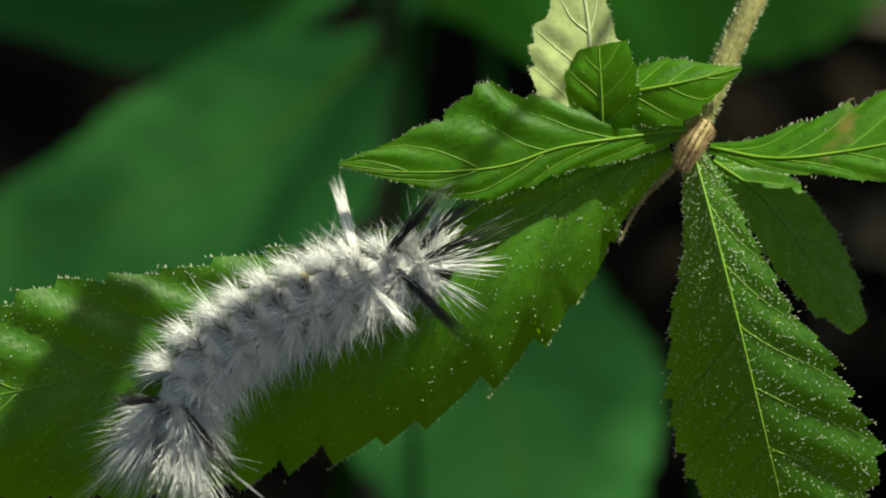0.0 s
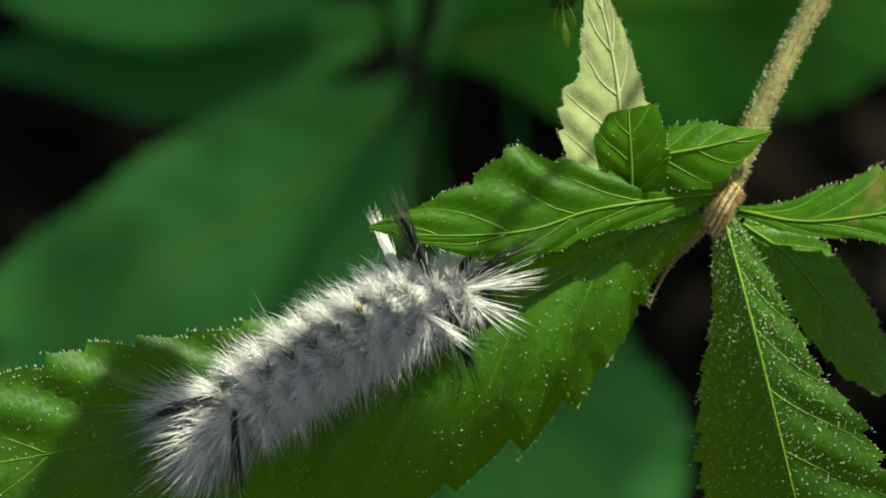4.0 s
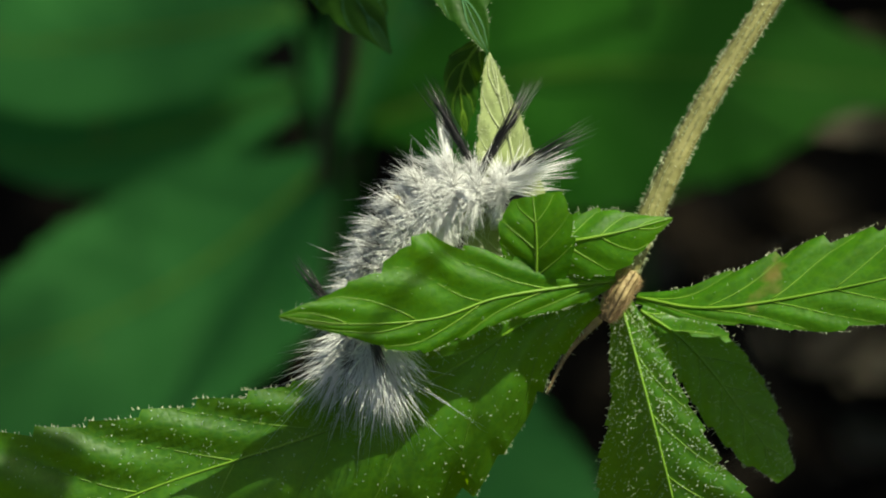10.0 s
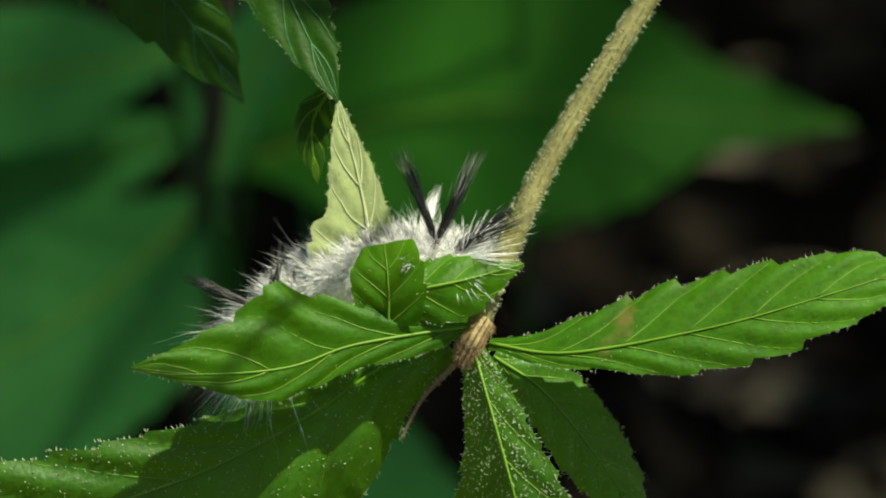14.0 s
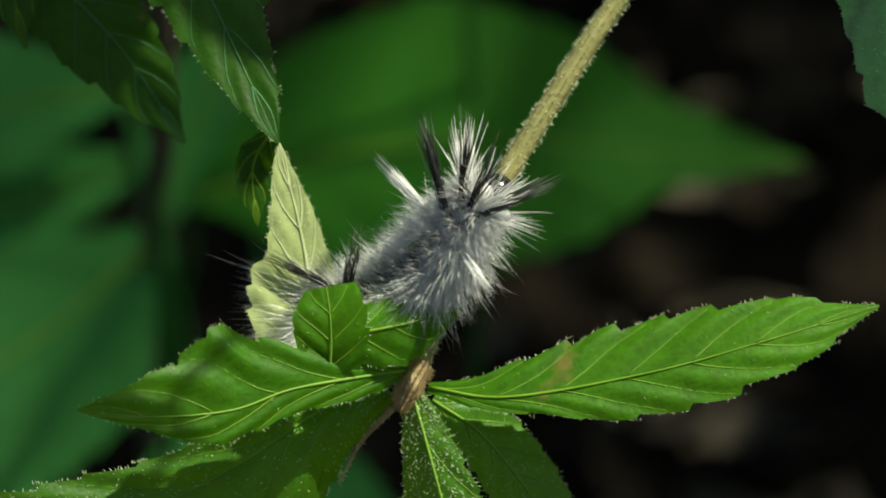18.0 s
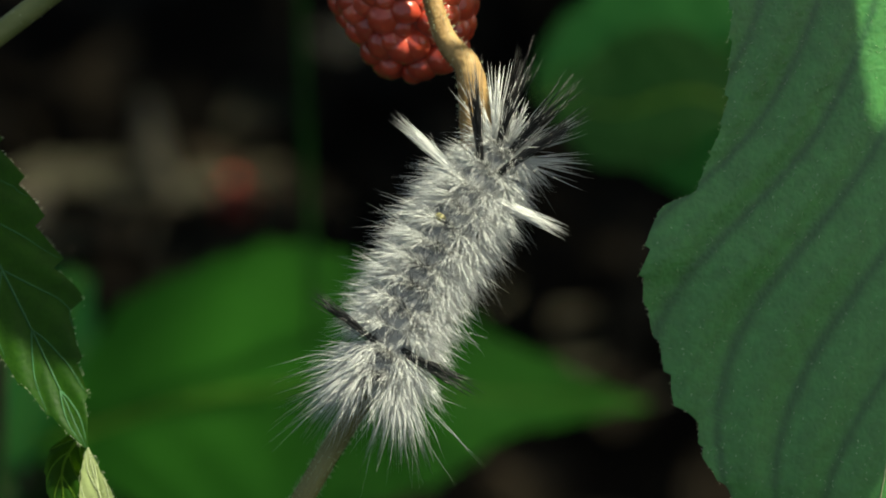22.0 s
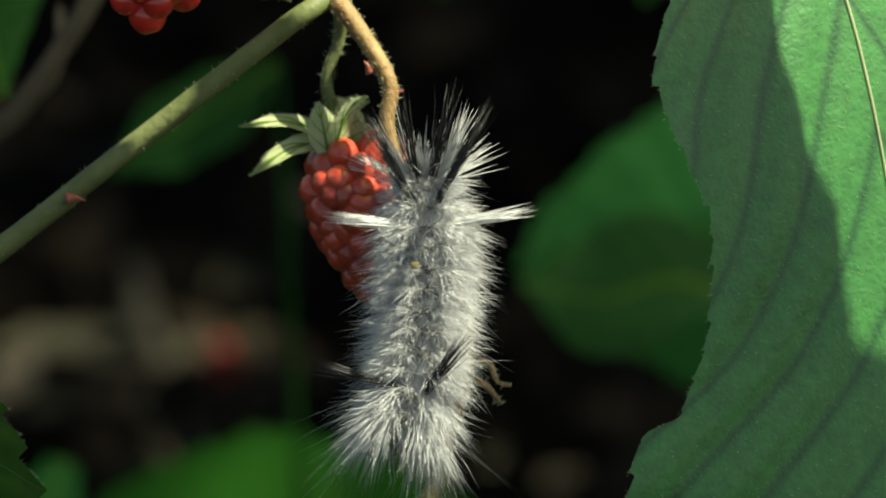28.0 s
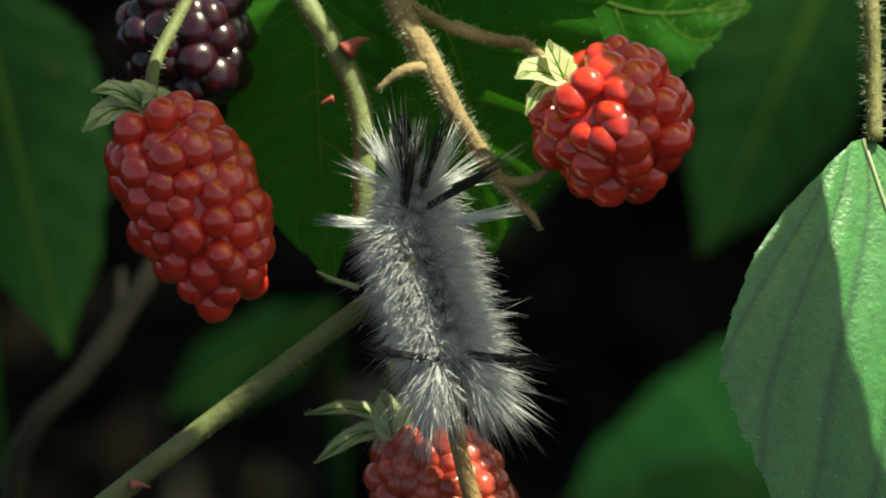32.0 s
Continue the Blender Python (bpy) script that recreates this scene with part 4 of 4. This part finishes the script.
def dead_leaf(at, length, wide, turn_by, label="curled dry tan leaf lying on the litter", mat=None):
    """A dry leaf on the ground under the plan point."""
    q = root_below(at)
    g = spot(q)
    ob = thing("dead_leaf", g, label, "dead leaf", "dead leaves")
    a = radians(turn_by)
    back = SHEET.inverted()
    mid = [tuple(back @ (g + Vector((math.cos(a) * length * f, math.sin(a) * length * f, 0.022 + 0.01 * f * f))) * 1000) for f in (-0.5, 0, 0.5)]
    leaf(ob, mid, [1, wide, wide * 0.8, 0.2], [1, wide, wide * 0.8, 0.2], mat or PALE_LITTER, name="blade", facing=(0, 0.8, 0.5), fold=(25, 20), teeth=7, depth=0.1, nv=5, side_veins=False, vein=PALE_LITTER, across=4, seed=int(abs(at[0] * 7)) % 90)


PALE_LITTER = plain_mat("dry_tan_leaf", (0.11, 0.09, 0.062), (0.30, 0.255, 0.18), 60, 0.8, 400, 0.001, thin=0.2)
BLEACHED = plain_mat("bleached_dry_leaf", (0.05, 0.045, 0.025), (0.17, 0.15, 0.09), 60, 0.8, 400, 0.001, thin=0.2)
for at, length, wide, turn_by in (
        ((93.28, 55.07, -488.7), 0.04, 3.5, 3),
        ((51.51, 15.29, -427.5), 0.03, 7, 15),
        ((66.11, 3.82, -409.8), 0.03, 8, 50),
        ((81.85, -1.72, -401.3), 0.026, 9, 10),
        ((71.70, -11.53, -386.2), 0.03, 7, 0),
        ((94.09, 17.52, -430.9), 0.03, 5, 20),
        ((87.36, -14.33, -381.9), 0.03, 8, 70),
        ((82.23, 39.89, -465.4), 0.03, 4, 8),
        ((61.10, -14.55, -381.5), 0.025, 7, 40),
        ((40.21, 109.22, -572.1), 0.03, 7, 40),
        ((-13.24, 30.44, -450.8), 0.02, 7, 50),
        ((-15.40, 76.23, -521.3), 0.025, 6, 60),
        ((49.56, 76.64, -521.9), 0.03, 5, 0)):
    dead_leaf(at, length, wide, turn_by)
for at, length, wide, turn_by in (
        ((31.38, 95.85, -551.5), 0.022, 9, 30),
        ((2.18, 72.61, -515.8), 0.03, 5, 20),
        ((12.13, 78.46, -524.8), 0.03, 5, -15),
        ((23.25, 82.14, -530.4), 0.024, 5, 25),
        ((9.09, 67.05, -507.2), 0.03, 5, 85),
        ((-4.98, 83.90, -533.1), 0.025, 6, 10),
        ((75.50, 47.41, -476.9), 0.04, 3, 4),
        ((21.21, 76.16, -521.2), 0.03, 6, 25),
        ((28.86, 69.43, -510.9), 0.02, 6, 60),
        ((12.09, 67.92, -508.5), 0.03, 5, 80),
        ((80.03, 60.75, -497.5), 0.03, 6, 30)):
    dead_leaf(at, length, wide, turn_by, "bleached curled dry leaf lying on the dark litter", BLEACHED)

# ---- caterpillar: tail, two points between and head along the back line, second by second ----
SPINE = [
    (0, (-20.30, -14.49, 5.00), (-18.22, -9.09, 5.00), (-10.99, -4.33, 4.00), (-0.80, -0.80, 1.50)),
    (1, (-21.93, -11.28, 5.00), (-16.57, -8.26, 5.00), (-9.75, -4.16, 4.00), (-2.89, -0.76, 1.50)),
    (2, (-22.12, -8.80, 5.00), (-16.32, -5.89, 5.00), (-10.00, -1.48, 4.00), (-4.84, 2.46, 1.50)),
    (3, (-22.32, -8.32, 5.00), (-16.19, -4.93, 5.00), (-9.37, -0.52, 4.00), (-3.69, 2.21, 1.50)),
    (3.5, (-22.20, -8.49, 5.00), (-15.77, -4.78, 5.00), (-8.32, -0.62, 4.00), (-1.25, 2.01, 1.50)),
    (5.5, (-13.96, -8.21, 5.00), (-8.97, -4.90, 5.00), (-4.81, -1.58, 5.00), (-0.37, 1.85, 3.00)),
    (6, (-16.17, -6.49, 5.00), (-10.77, -4.00, 5.00), (-6.20, -1.19, 5.00), (-0.60, 2.01, 3.00)),
    (6.5, (-15.57, -6.58, 4.50), (-10.62, -3.22, 3.50), (-5.65, 0.17, 1.50), (-1.05, 4.43, 0.00)),
    (7, (-14.98, -4.86, 4.00), (-9.38, -2.21, 3.00), (-3.56, 1.04, 1.00), (0.63, 8.01, -2.00)),
    (8, (-9.16, -4.87, 3.00), (-5.23, -0.29, 1.00), (-1.47, 5.18, -1.00), (1.70, 10.69, -2.00)),
    (8.5, (-7.96, -2.20, 3.00), (-4.56, 2.17, 1.00), (-0.69, 7.96, -1.00), (3.54, 12.12, -2.25)),
    (9, (-5.11, 1.10, 2.00), (-3.04, 5.09, 0.00), (0.32, 10.37, -1.00), (5.60, 13.12, -1.50)),
    (9.5, (-3.55, 1.57, 1.00), (-1.24, 6.60, -0.75), (2.45, 12.51, -1.00), (8.47, 14.93, -1.50)),
    (10, (-0.65, 2.46, 1.00), (1.04, 8.76, -0.50), (4.65, 14.87, -1.00), (10.36, 15.49, -1.50)),
    (10.5, (-0.62, 2.38, 1.50), (1.61, 9.39, -0.25), (6.19, 15.92, -1.25), (13.81, 16.18, -1.75)),
    (11, (0.30, 3.30, 0.00), (2.89, 10.22, -1.00), (8.86, 15.43, -1.50), (18.35, 14.89, -1.00)),
    (11.5, (-0.35, 4.88, 0.00), (3.07, 10.42, -1.00), (9.26, 14.87, -1.50), (18.11, 14.94, -0.75)),
    (12, (-0.19, 4.76, 0.00), (3.25, 10.38, -1.00), (10.91, 14.91, -1.50), (20.37, 13.68, -0.50)),
    (12.5, (2.27, 5.92, 0.00), (5.17, 9.96, -1.00), (11.13, 13.72, -1.50), (20.50, 13.41, -0.50)),
    (13, (2.04, 7.04, -2.00), (4.40, 9.70, -2.50), (9.53, 13.14, -2.50), (17.97, 13.78, -1.00)),
    (13.5, (1.76, 6.75, -2.50), (4.13, 9.42, -2.50), (9.04, 12.87, -2.50), (17.69, 13.52, -1.00)),
    (15.5, (7.51, 13.66, -3.00), (9.86, 14.91, -3.00), (15.96, 15.04, -2.00), (22.18, 13.69, 1.00)),
    (16, (7.68, 13.73, -3.00), (10.23, 14.63, -3.00), (16.97, 13.89, -2.00), (23.16, 12.09, 2.00)),
    (16.5, (7.98, 13.41, -3.00), (10.96, 14.21, -3.00), (16.86, 13.88, -2.00), (23.90, 13.29, 2.50)),
    (17, (8.54, 14.00, -3.00), (11.52, 15.02, -3.00), (16.35, 14.57, -1.00), (21.74, 16.11, 3.00)),
    (17.5, (11.03, 12.51, -3.00), (13.90, 13.51, -2.50), (16.87, 15.32, 0.00), (21.01, 18.53, 4.00)),
    (18, (11.59, 12.97, -3.00), (15.83, 13.75, -2.00), (20.02, 16.60, 1.00), (23.76, 21.50, 4.00)),
    (18.5, (16.48, 11.01, -2.50), (19.85, 13.91, 0.00), (22.78, 18.03, 2.50), (26.54, 23.36, 4.00)),
    (19, (18.58, 12.20, -1.50), (21.51, 16.35, 1.00), (24.44, 20.46, 3.00), (27.37, 24.57, 4.00)),
    (19.5, (20.99, 15.35, 1.00), (23.52, 19.06, 2.50), (26.87, 23.99, 4.00), (30.70, 29.37, 4.00)),
    (20, (21.57, 16.36, 4.00), (24.98, 21.73, 4.00), (28.40, 27.51, 4.00), (32.66, 33.30, 4.00)),
    (20.5, (24.25, 19.74, 4.00), (27.68, 25.51, 4.00), (31.11, 30.88, 4.00), (35.39, 36.66, 4.00)),
    (21, (27.18, 23.85, 4.00), (29.37, 29.22, 4.00), (32.38, 34.17, 4.00), (35.83, 39.55, 4.00)),
    (21.5, (28.23, 26.89, 4.00), (30.94, 32.36, 4.00), (34.18, 37.87, 4.00), (38.32, 43.75, 4.00)),
    (22, (30.56, 30.35, 4.00), (32.96, 35.92, 4.00), (36.41, 41.59, 4.00), (40.81, 47.57, 4.00)),
    (22.5, (31.56, 34.13, 4.00), (34.07, 39.23, 4.00), (37.20, 44.44, 4.00), (40.67, 50.01, 4.00)),
    (23, (31.47, 35.71, 4.00), (33.67, 40.35, 4.00), (36.69, 45.09, 4.00), (38.79, 49.84, 4.00)),
    (23.5, (31.34, 37.07, 4.00), (33.97, 42.74, 4.00), (37.22, 47.93, 4.00), (39.28, 52.59, 4.00)),
    (24, (31.73, 35.65, 4.00), (34.35, 41.10, 4.00), (37.60, 46.76, 4.00), (40.44, 51.30, 4.00)),
    (24.5, (32.90, 36.72, 4.00), (35.45, 42.09, 4.00), (38.59, 46.87, 4.00), (41.81, 50.97, 4.00)),
    (26.5, (33.80, 40.41, 4.00), (36.16, 45.42, 4.00), (38.15, 50.84, 4.00), (39.26, 56.67, 4.00)),
    (27, (33.29, 41.40, 4.00), (34.75, 46.77, 4.00), (35.84, 53.01, 4.00), (36.91, 58.85, 4.00)),
    (27.5, (32.82, 42.64, 4.00), (34.94, 48.11, 4.00), (35.77, 54.78, 4.00), (36.03, 61.49, 4.00)),
    (28, (34.06, 44.16, 4.00), (35.60, 50.17, 4.00), (36.14, 56.86, 4.00), (36.13, 62.32, 4.00)),
    (28.5, (34.51, 47.91, 4.00), (35.57, 53.42, 4.00), (36.14, 59.70, 4.00), (35.32, 66.45, 4.00)),
    (29, (36.48, 53.62, 4.00), (36.25, 59.49, 4.00), (35.39, 65.39, 4.00), (34.72, 70.88, 4.00)),
    (29.5, (37.75, 56.97, 4.00), (36.28, 63.71, 4.00), (34.79, 69.63, 4.00), (33.92, 75.56, 4.00)),
    (30, (36.36, 61.25, 4.00), (34.87, 67.58, 4.00), (33.77, 73.08, 4.00), (32.63, 77.32, 4.00)),
    (30.5, (35.62, 63.73, 4.00), (33.70, 70.07, 4.00), (32.37, 75.15, 4.00), (32.30, 80.21, 4.00)),
    (31, (35.00, 63.95, 4.00), (33.95, 69.60, 4.00), (32.75, 74.60, 4.00), (32.10, 78.80, 4.00)),
    (31.5, (34.04, 64.81, 4.00), (32.54, 71.13, 4.00), (31.63, 76.20, 4.00), (31.78, 81.67, 4.00)),
    (32, (33.73, 68.51, 4.00), (32.61, 73.57, 4.00), (31.07, 78.66, 4.00), (30.98, 83.30, 4.00)),
]
SEGMENTS = 12
TURNING = {}
# the way the long black pencils point on the plan: seconds, u, v, w
POINTING = {
    ("rear", 1): [(0, 0.6, -0.8, 0.3), (1, 0.2, -1, 0.3), (6, 0, -1, 0.3), (8, 0.2, -1, 0.3), (9, -0.1, -0.8, 0.6), (10, 0.2, -0.5, 0.9), (13, 0.2, 0.6, 0.8), (16, 0.1, 1, 0.3), (18, 0.2, 1, 0.3),
                  (19, 0.9, 0.3, 0.5), (20, 0.6, -0.7, 0.5), (22, 0.85, -0.5, 0.3), (24, 0.95, -0.3, 0.3), (27, 0.8, 0.6, 0.4), (28, 0.6, 0.7, 0.7), (29, 1, -0.1, 0.3), (32, 0.95, -0.2, 0.3)],
    ("rear", -1): [(0, -0.5, 0, 0.9), (2, -1, -0.3, 0.2), (6, -0.9, -0.35, 0.3), (7, -1, 0.1, 0.3), (9, -0.85, 0.6, 0.2), (10, -0.6, 0.8, 0.2), (12, -0.8, 0.5, 0.2), (13, -1, 0, 0.2), (16, -0.3, 0.95, 0.2), (17, -0.3, 0.95, 0.2),
                   (18, -0.9, 0.45, 0.2), (20, -0.8, 0.5, 0.6), (24, -0.75, 0.65, 0.5), (27, -0.95, 0.2, 0.3), (28, -0.95, 0.25, 0.2), (32, -1, 0.1, 0.6)],
    ("fore", 1): [(0, 0.7, -0.7, 0.3), (1, 0.4, -0.9, 0.3), (2, 0.8, -0.6, 0.3), (3, 0.5, -0.85, 0.3), (5.5, 0, -1, 0.3), (6, -0.1, -1, 0.3), (6.5, 0.9, -0.2, 0.4), (7, 0.3, 0.9, 0.3), (9, 0.2, 0.95, 0.2), (10, 0.5, 0.85, 0.2), (12, 0.65, 0.75, 0.2),
                  (13, 0.3, 0.95, 0.2), (16, 0.65, 0.75, 0.2), (17, 0.65, 0.75, 0.2), (18, 0.9, 0.4, 0.3), (19, 1, 0.1, 0.3), (20, 0.95, 0.3, 0.3), (22, 0.85, 0.55, 0.3), (24, 0.9, 0.4, 0.3), (27, 0.5, 0.85, 0.3), (28, 0.5, 0.85, 0.2), (30, 0.85, 0.5, 0.3), (32, 0.9, 0.5, 0.2)],
    ("fore", -1): [(0, 0.5, 0.6, 0.4), (1, 0, 1, 0.3), (2, -0.4, 0.9, 0.2), (3, 0, 1, 0.3), (5.5, -0.8, 0.3, 0.5), (6, -1, -0.2, 0.3), (7, -0.8, 0.65, 0.1), (8, -0.25, 1, 0.1), (9, -0.8, 0.6, 0.2), (10, -0.5, 0.85, 0.2), (12, 0.1, 1, 0.2),
                   (13, -0.5, 0.8, 0.2), (16, 0, 1, 0.2), (17, -0.4, 0.9, 0.2), (18, -0.25, 0.95, 0.2), (20, 0, 1, 0.3), (24, -0.2, 1, 0.3), (28, -0.5, 0.85, 0.2), (30, -0.3, 0.8, 0.5), (31, 0.1, 0.6, 0.8), (32, 0.1, 0.75, 0.65)],
}


def tuft(base, axis, spread, count, length, radius, rng, bend):
    """Hairs that spray from one wart."""
    axis = unit(np.array(axis, float))
    way = unit(axis + rng.standard_normal((count, 3)) * spread)
    start = np.array(base, float) + way * 0.15 + rng.standard_normal((count, 3)) * 0.12
    return strands(start, way, rng.uniform(0.65, 1.15, count) * length, radius, bend, rng, 3)


def merge(parts):
    vs, fs, c = [], [], 0
    for v, f in parts:
        vs.append(v)
        fs += [tuple(i + c for i in q) for q in f]
        c += len(v)
    return np.vstack(vs), fs


def local_part(name, v, f, mat, parent, label="", kind=""):
    """A part whose verts are millimetres in the parent's own space."""
    me = bpy.data.meshes.new(name)
    me.from_pydata((np.asarray(v) * 0.001).tolist(), [], f)
    me.polygons.foreach_set("use_smooth", [True] * len(me.polygons))
    me.materials.append(mat)
    ob = new(name, me)
    ob.parent = parent
    return tagged(ob, label, kind=kind)


def build_caterpillar():
    """x to its side, y towards its head, z up from its back."""
    rng = np.random.default_rng(77)
    body = thing("caterpillar", (0, 0, 0), "grey and white tussock caterpillar with black and white hair pencils", "caterpillar")
    made = []
    for k in range(SEGMENTS):
        fat = 1.0 if 1 < k < SEGMENTS - 2 else 0.82 if k < SEGMENTS - 1 else 0.66
        v, f = round_body(2.05 * fat, 2.1, 1.55 * fat)
        seg = local_part("body_segment", v, f, SKIN, body)
        rear, fore = max(0, 2 - k) / 2, max(0, k - SEGMENTS + 3) / 2
        lean = -1.25 * rear + 0.35 * fore - 0.12
        white, grey = [], []
        for sgn in (-1, 1):
            # warts from the back down to the foot
            for ang, length, n, tone in ((14, 1.5, 44, 0), (38, 2.3, 84, 2), (64, 2.8, 88, 1), (90, 3.1, 88, 1), (115, 2.9, 60, 1), (145, 2.2, 40, 1)):
                if k == 2 and tone == 0:
                    n = 6
                a = radians(ang)
                axis = (sgn * math.sin(a), lean, math.cos(a))
                base = (sgn * math.sin(a) * 1.5 * fat, rng.normal(0, 0.1), math.cos(a) * 1.4 * fat)
                n1 = (0, n, n * 3 // 5)[tone]
                front_cut = 1 - 0.2 * fore
                long = length * (1 + 0.6 * rear) * front_cut
                if n1:
                    white.append(tuft(base, axis, 0.33, n1, long, 0.029, rng, (0, -1.5, -0.3)))
                if tone == 1:
                    white.append(tuft(base, axis, 0.45, 9, long * 1.3, 0.020, rng, (0, -1.7, -0.4)))
                if tone != 1:
                    grey.append(tuft(base, axis, 0.50, n - n1 + 8, length * 0.9, 0.027, rng, (0, -0.3, 0)))
        dark = tuft((0, 0, 1.3 * fat), (0, lean, 1), 0.42, 4 if k == 2 else 26 if k < 8 else 12, 1.7, 0.028, rng, (0, -0.4, 0))
        local_part("stripe_hair", *dark, HAIR_BLACK, seg, "dark hair along the middle of the back", "stuff")
        if k == SEGMENTS - 1:
            for fx, fz in ((-0.7, 0.6), (0.7, 0.6), (0, 0.9), (0, 0.3)):
                white.append(tuft((fx, 0.8, fz), (fx * 0.6, 1.0, 0.6), 0.32, 20, 3.6, 0.034, rng, (0, -0.2, 0)))
                grey.append(tuft((fx, 0.8, fz), (fx * 0.5, 1.0, 0.75), 0.4, 26, 2.3, 0.03, rng, (0, -0.3, 0)))
        local_part("side_hair", *merge(white), HAIR_WHITE, seg, "white spraying hair", "stuff")
        local_part("back_hair", *merge(grey), HAIR_GREY, seg, "grey hair along the back", "stuff")

        def pencil(sgn, x, z, way, length, mat, label, count=46, spread=0.075, turns=""):
            if turns:
                base, d0 = Vector((sgn * x, 0.2, z)), Vector((sgn * way[0], way[1], way[2])).normalized()
                pv, pf = tuft((0, 0, 0), d0, spread, count, length, 0.04, rng, (0, 0, -0.1))
                ob = local_part("hair_pencil", pv, pf, mat, seg, label)
                ob.location = base * 0.001
                TURNING[turns, sgn] = (ob, k, base * 0.001, d0)
                return
            pv, pf = tuft((sgn * x, 0.2, z), (sgn * way[0], way[1], way[2]), spread, count, length, 0.04, rng, (0, 0, -0.1))
            local_part("hair_pencil", pv, pf, mat, seg, label)

        if k == 1:
            for sgn in (-1, 1):
                pencil(sgn, 1.0, 1.2, (1.0, -0.25, 0.40), 6.2, HAIR_BLACK, "long black hair pencil", 48, 0.05, "rear")
        if k == SEGMENTS - 3:
            for sgn in (-1, 1):
                pencil(sgn, 1.5, 0.9, (1.0, 0.10, 0.35), 6.0, HAIR_WHITE, "white hair pencil", 60, 0.045)
        if k == SEGMENTS - 2:
            for sgn in (-1, 1):
                pencil(sgn, 0.8, 1.5, (0.66, 0.72, 0.6), 7.6, HAIR_BLACK, "long black hair pencil", 54, 0.045, "fore")
        if k == SEGMENTS - 1:
            for sgn in (-1, 1):
                pencil(sgn, 0.5, 1.2, (0.22, 1.0, 0.5), 7.6, HAIR_BLACK, "long black hair pencil", 30, 0.06)
                pencil(sgn, 0.9, 0.8, (0.5, 0.9, 0.2), 5.8, HAIR_WHITE, "white hair pencil", 34, 0.13)
                pencil(sgn, 1.0, 0.2, (0.9, 0.55, -0.1), 5.0, HAIR_WHITE, "white hair pencil", 30, 0.12)
            hv, hf = round_body(1.4, 1.25, 1.4, 16, 24)
            local_part("head", hv + np.array([0, 1.6, -1.4]), hf, HEAD, seg, "glossy black head")
        if k == 7:
            ev, ef = round_body(0.42, 0.3, 0.3, 8, 10)
            local_part("pale_egg", ev + np.array([-0.9, 0.2, 1.75]), ef, SCAR, seg, "small cream egg stuck on the back")
        if k in (0, 3, 4, 5, 6) or k > SEGMENTS - 4:
            for sgn in (-1, 1):
                pv, pf = tube([(sgn * 0.9, 0, -1.2), (sgn * 1.0, 0.1, -2.0), (sgn * 0.9, 0.2, -2.6)], [0.55, 0.45, 0.5], 8, 8)
                local_part("leg", pv, pf, SKIN, seg)
        made.append(seg)
    return body, made


caterpillar, segments = build_caterpillar()
# the way its back faces on the plan, time by time
BACK = [(0, -0.2, 0.5, 0.8), (6, -0.25, 0.5, 0.8), (8, -0.35, 0.55, 0.75), (10, -0.4, 0.8, 0.5), (13, -0.3, 0.9, 0.35), (16, 0, 0.9, 0.4), (17.5, 0.0, 0.7, 0.7), (19, -0.1, 0.3, 1), (23, 0, 0.3, 1), (28, 0, 0.3, 1), (32, 0.1, 0.2, 1)]


def motions():
    """The crawl of the caterpillar, segment by segment."""
    turn = SHEET.to_3x3()
    keys = np.array(BACK)
    whole, each, swing = [], [[] for _ in segments], {}
    for t, *pts in SPINE:
        c = spline(pts, 121)

        at = np.linspace(4, 114, SEGMENTS)
        back_way = np.array([np.interp(t, keys[:, 0], keys[:, k]) for k in (1, 2, 3)])
        centre = spot(c[60])
        whole.append((t, Matrix.Translation(centre)))
        tangent = unit(np.gradient(c, axis=0))
        for k, i in enumerate(at):
            i = int(round(i))
            y = Vector(tangent[i])
            bow = math.exp(-((t - 8.3) / 2.8) ** 2) * max(0, k - SEGMENTS + 3) / 2
            z = Vector(back_way) * (1 - bow) + Vector((-0.7, 0.75, -0.3)) * bow
            x = y.cross(z).normalized()
            z = x.cross(y)
            m = Matrix((turn @ x, turn @ y, turn @ z)).transposed().to_4x4()
            m.translation = spot(c[i]) - centre
            each[k].append((t, m))
            for key, (ob, kk, base, d0) in TURNING.items():
                if kk == k:
                    way = np.array(POINTING[key])
                    d = turn @ Vector([float(np.interp(t, way[:, 0], way[:, c])) for c in (1, 2, 3)])
                    d = (m.to_3x3().inverted() @ d).normalized()
                    swing.setdefault(key, []).append((t, Matrix.Translation(base) @ d0.rotation_difference(d).to_matrix().to_4x4()))
    walk(caterpillar, whole)
    # the caterpillar pushes the folded leaf aside
    axis = turn @ Vector((0, 1, 0))
    push = [(t, Matrix.Rotation(radians(a), 4, axis)) for t, a in ((0, 0), (6, 0), (7.5, 4), (9, 8), (13, 10), (16, 11), (19, 14), (32, 14))]
    walk(front, push)
    walk(flap, push)
    walk(flap_tip, push)
    for ob, rows in zip(segments, each):
        walk(ob, rows)
    for key, rows in swing.items():
        walk(TURNING[key][0], rows)


motions()
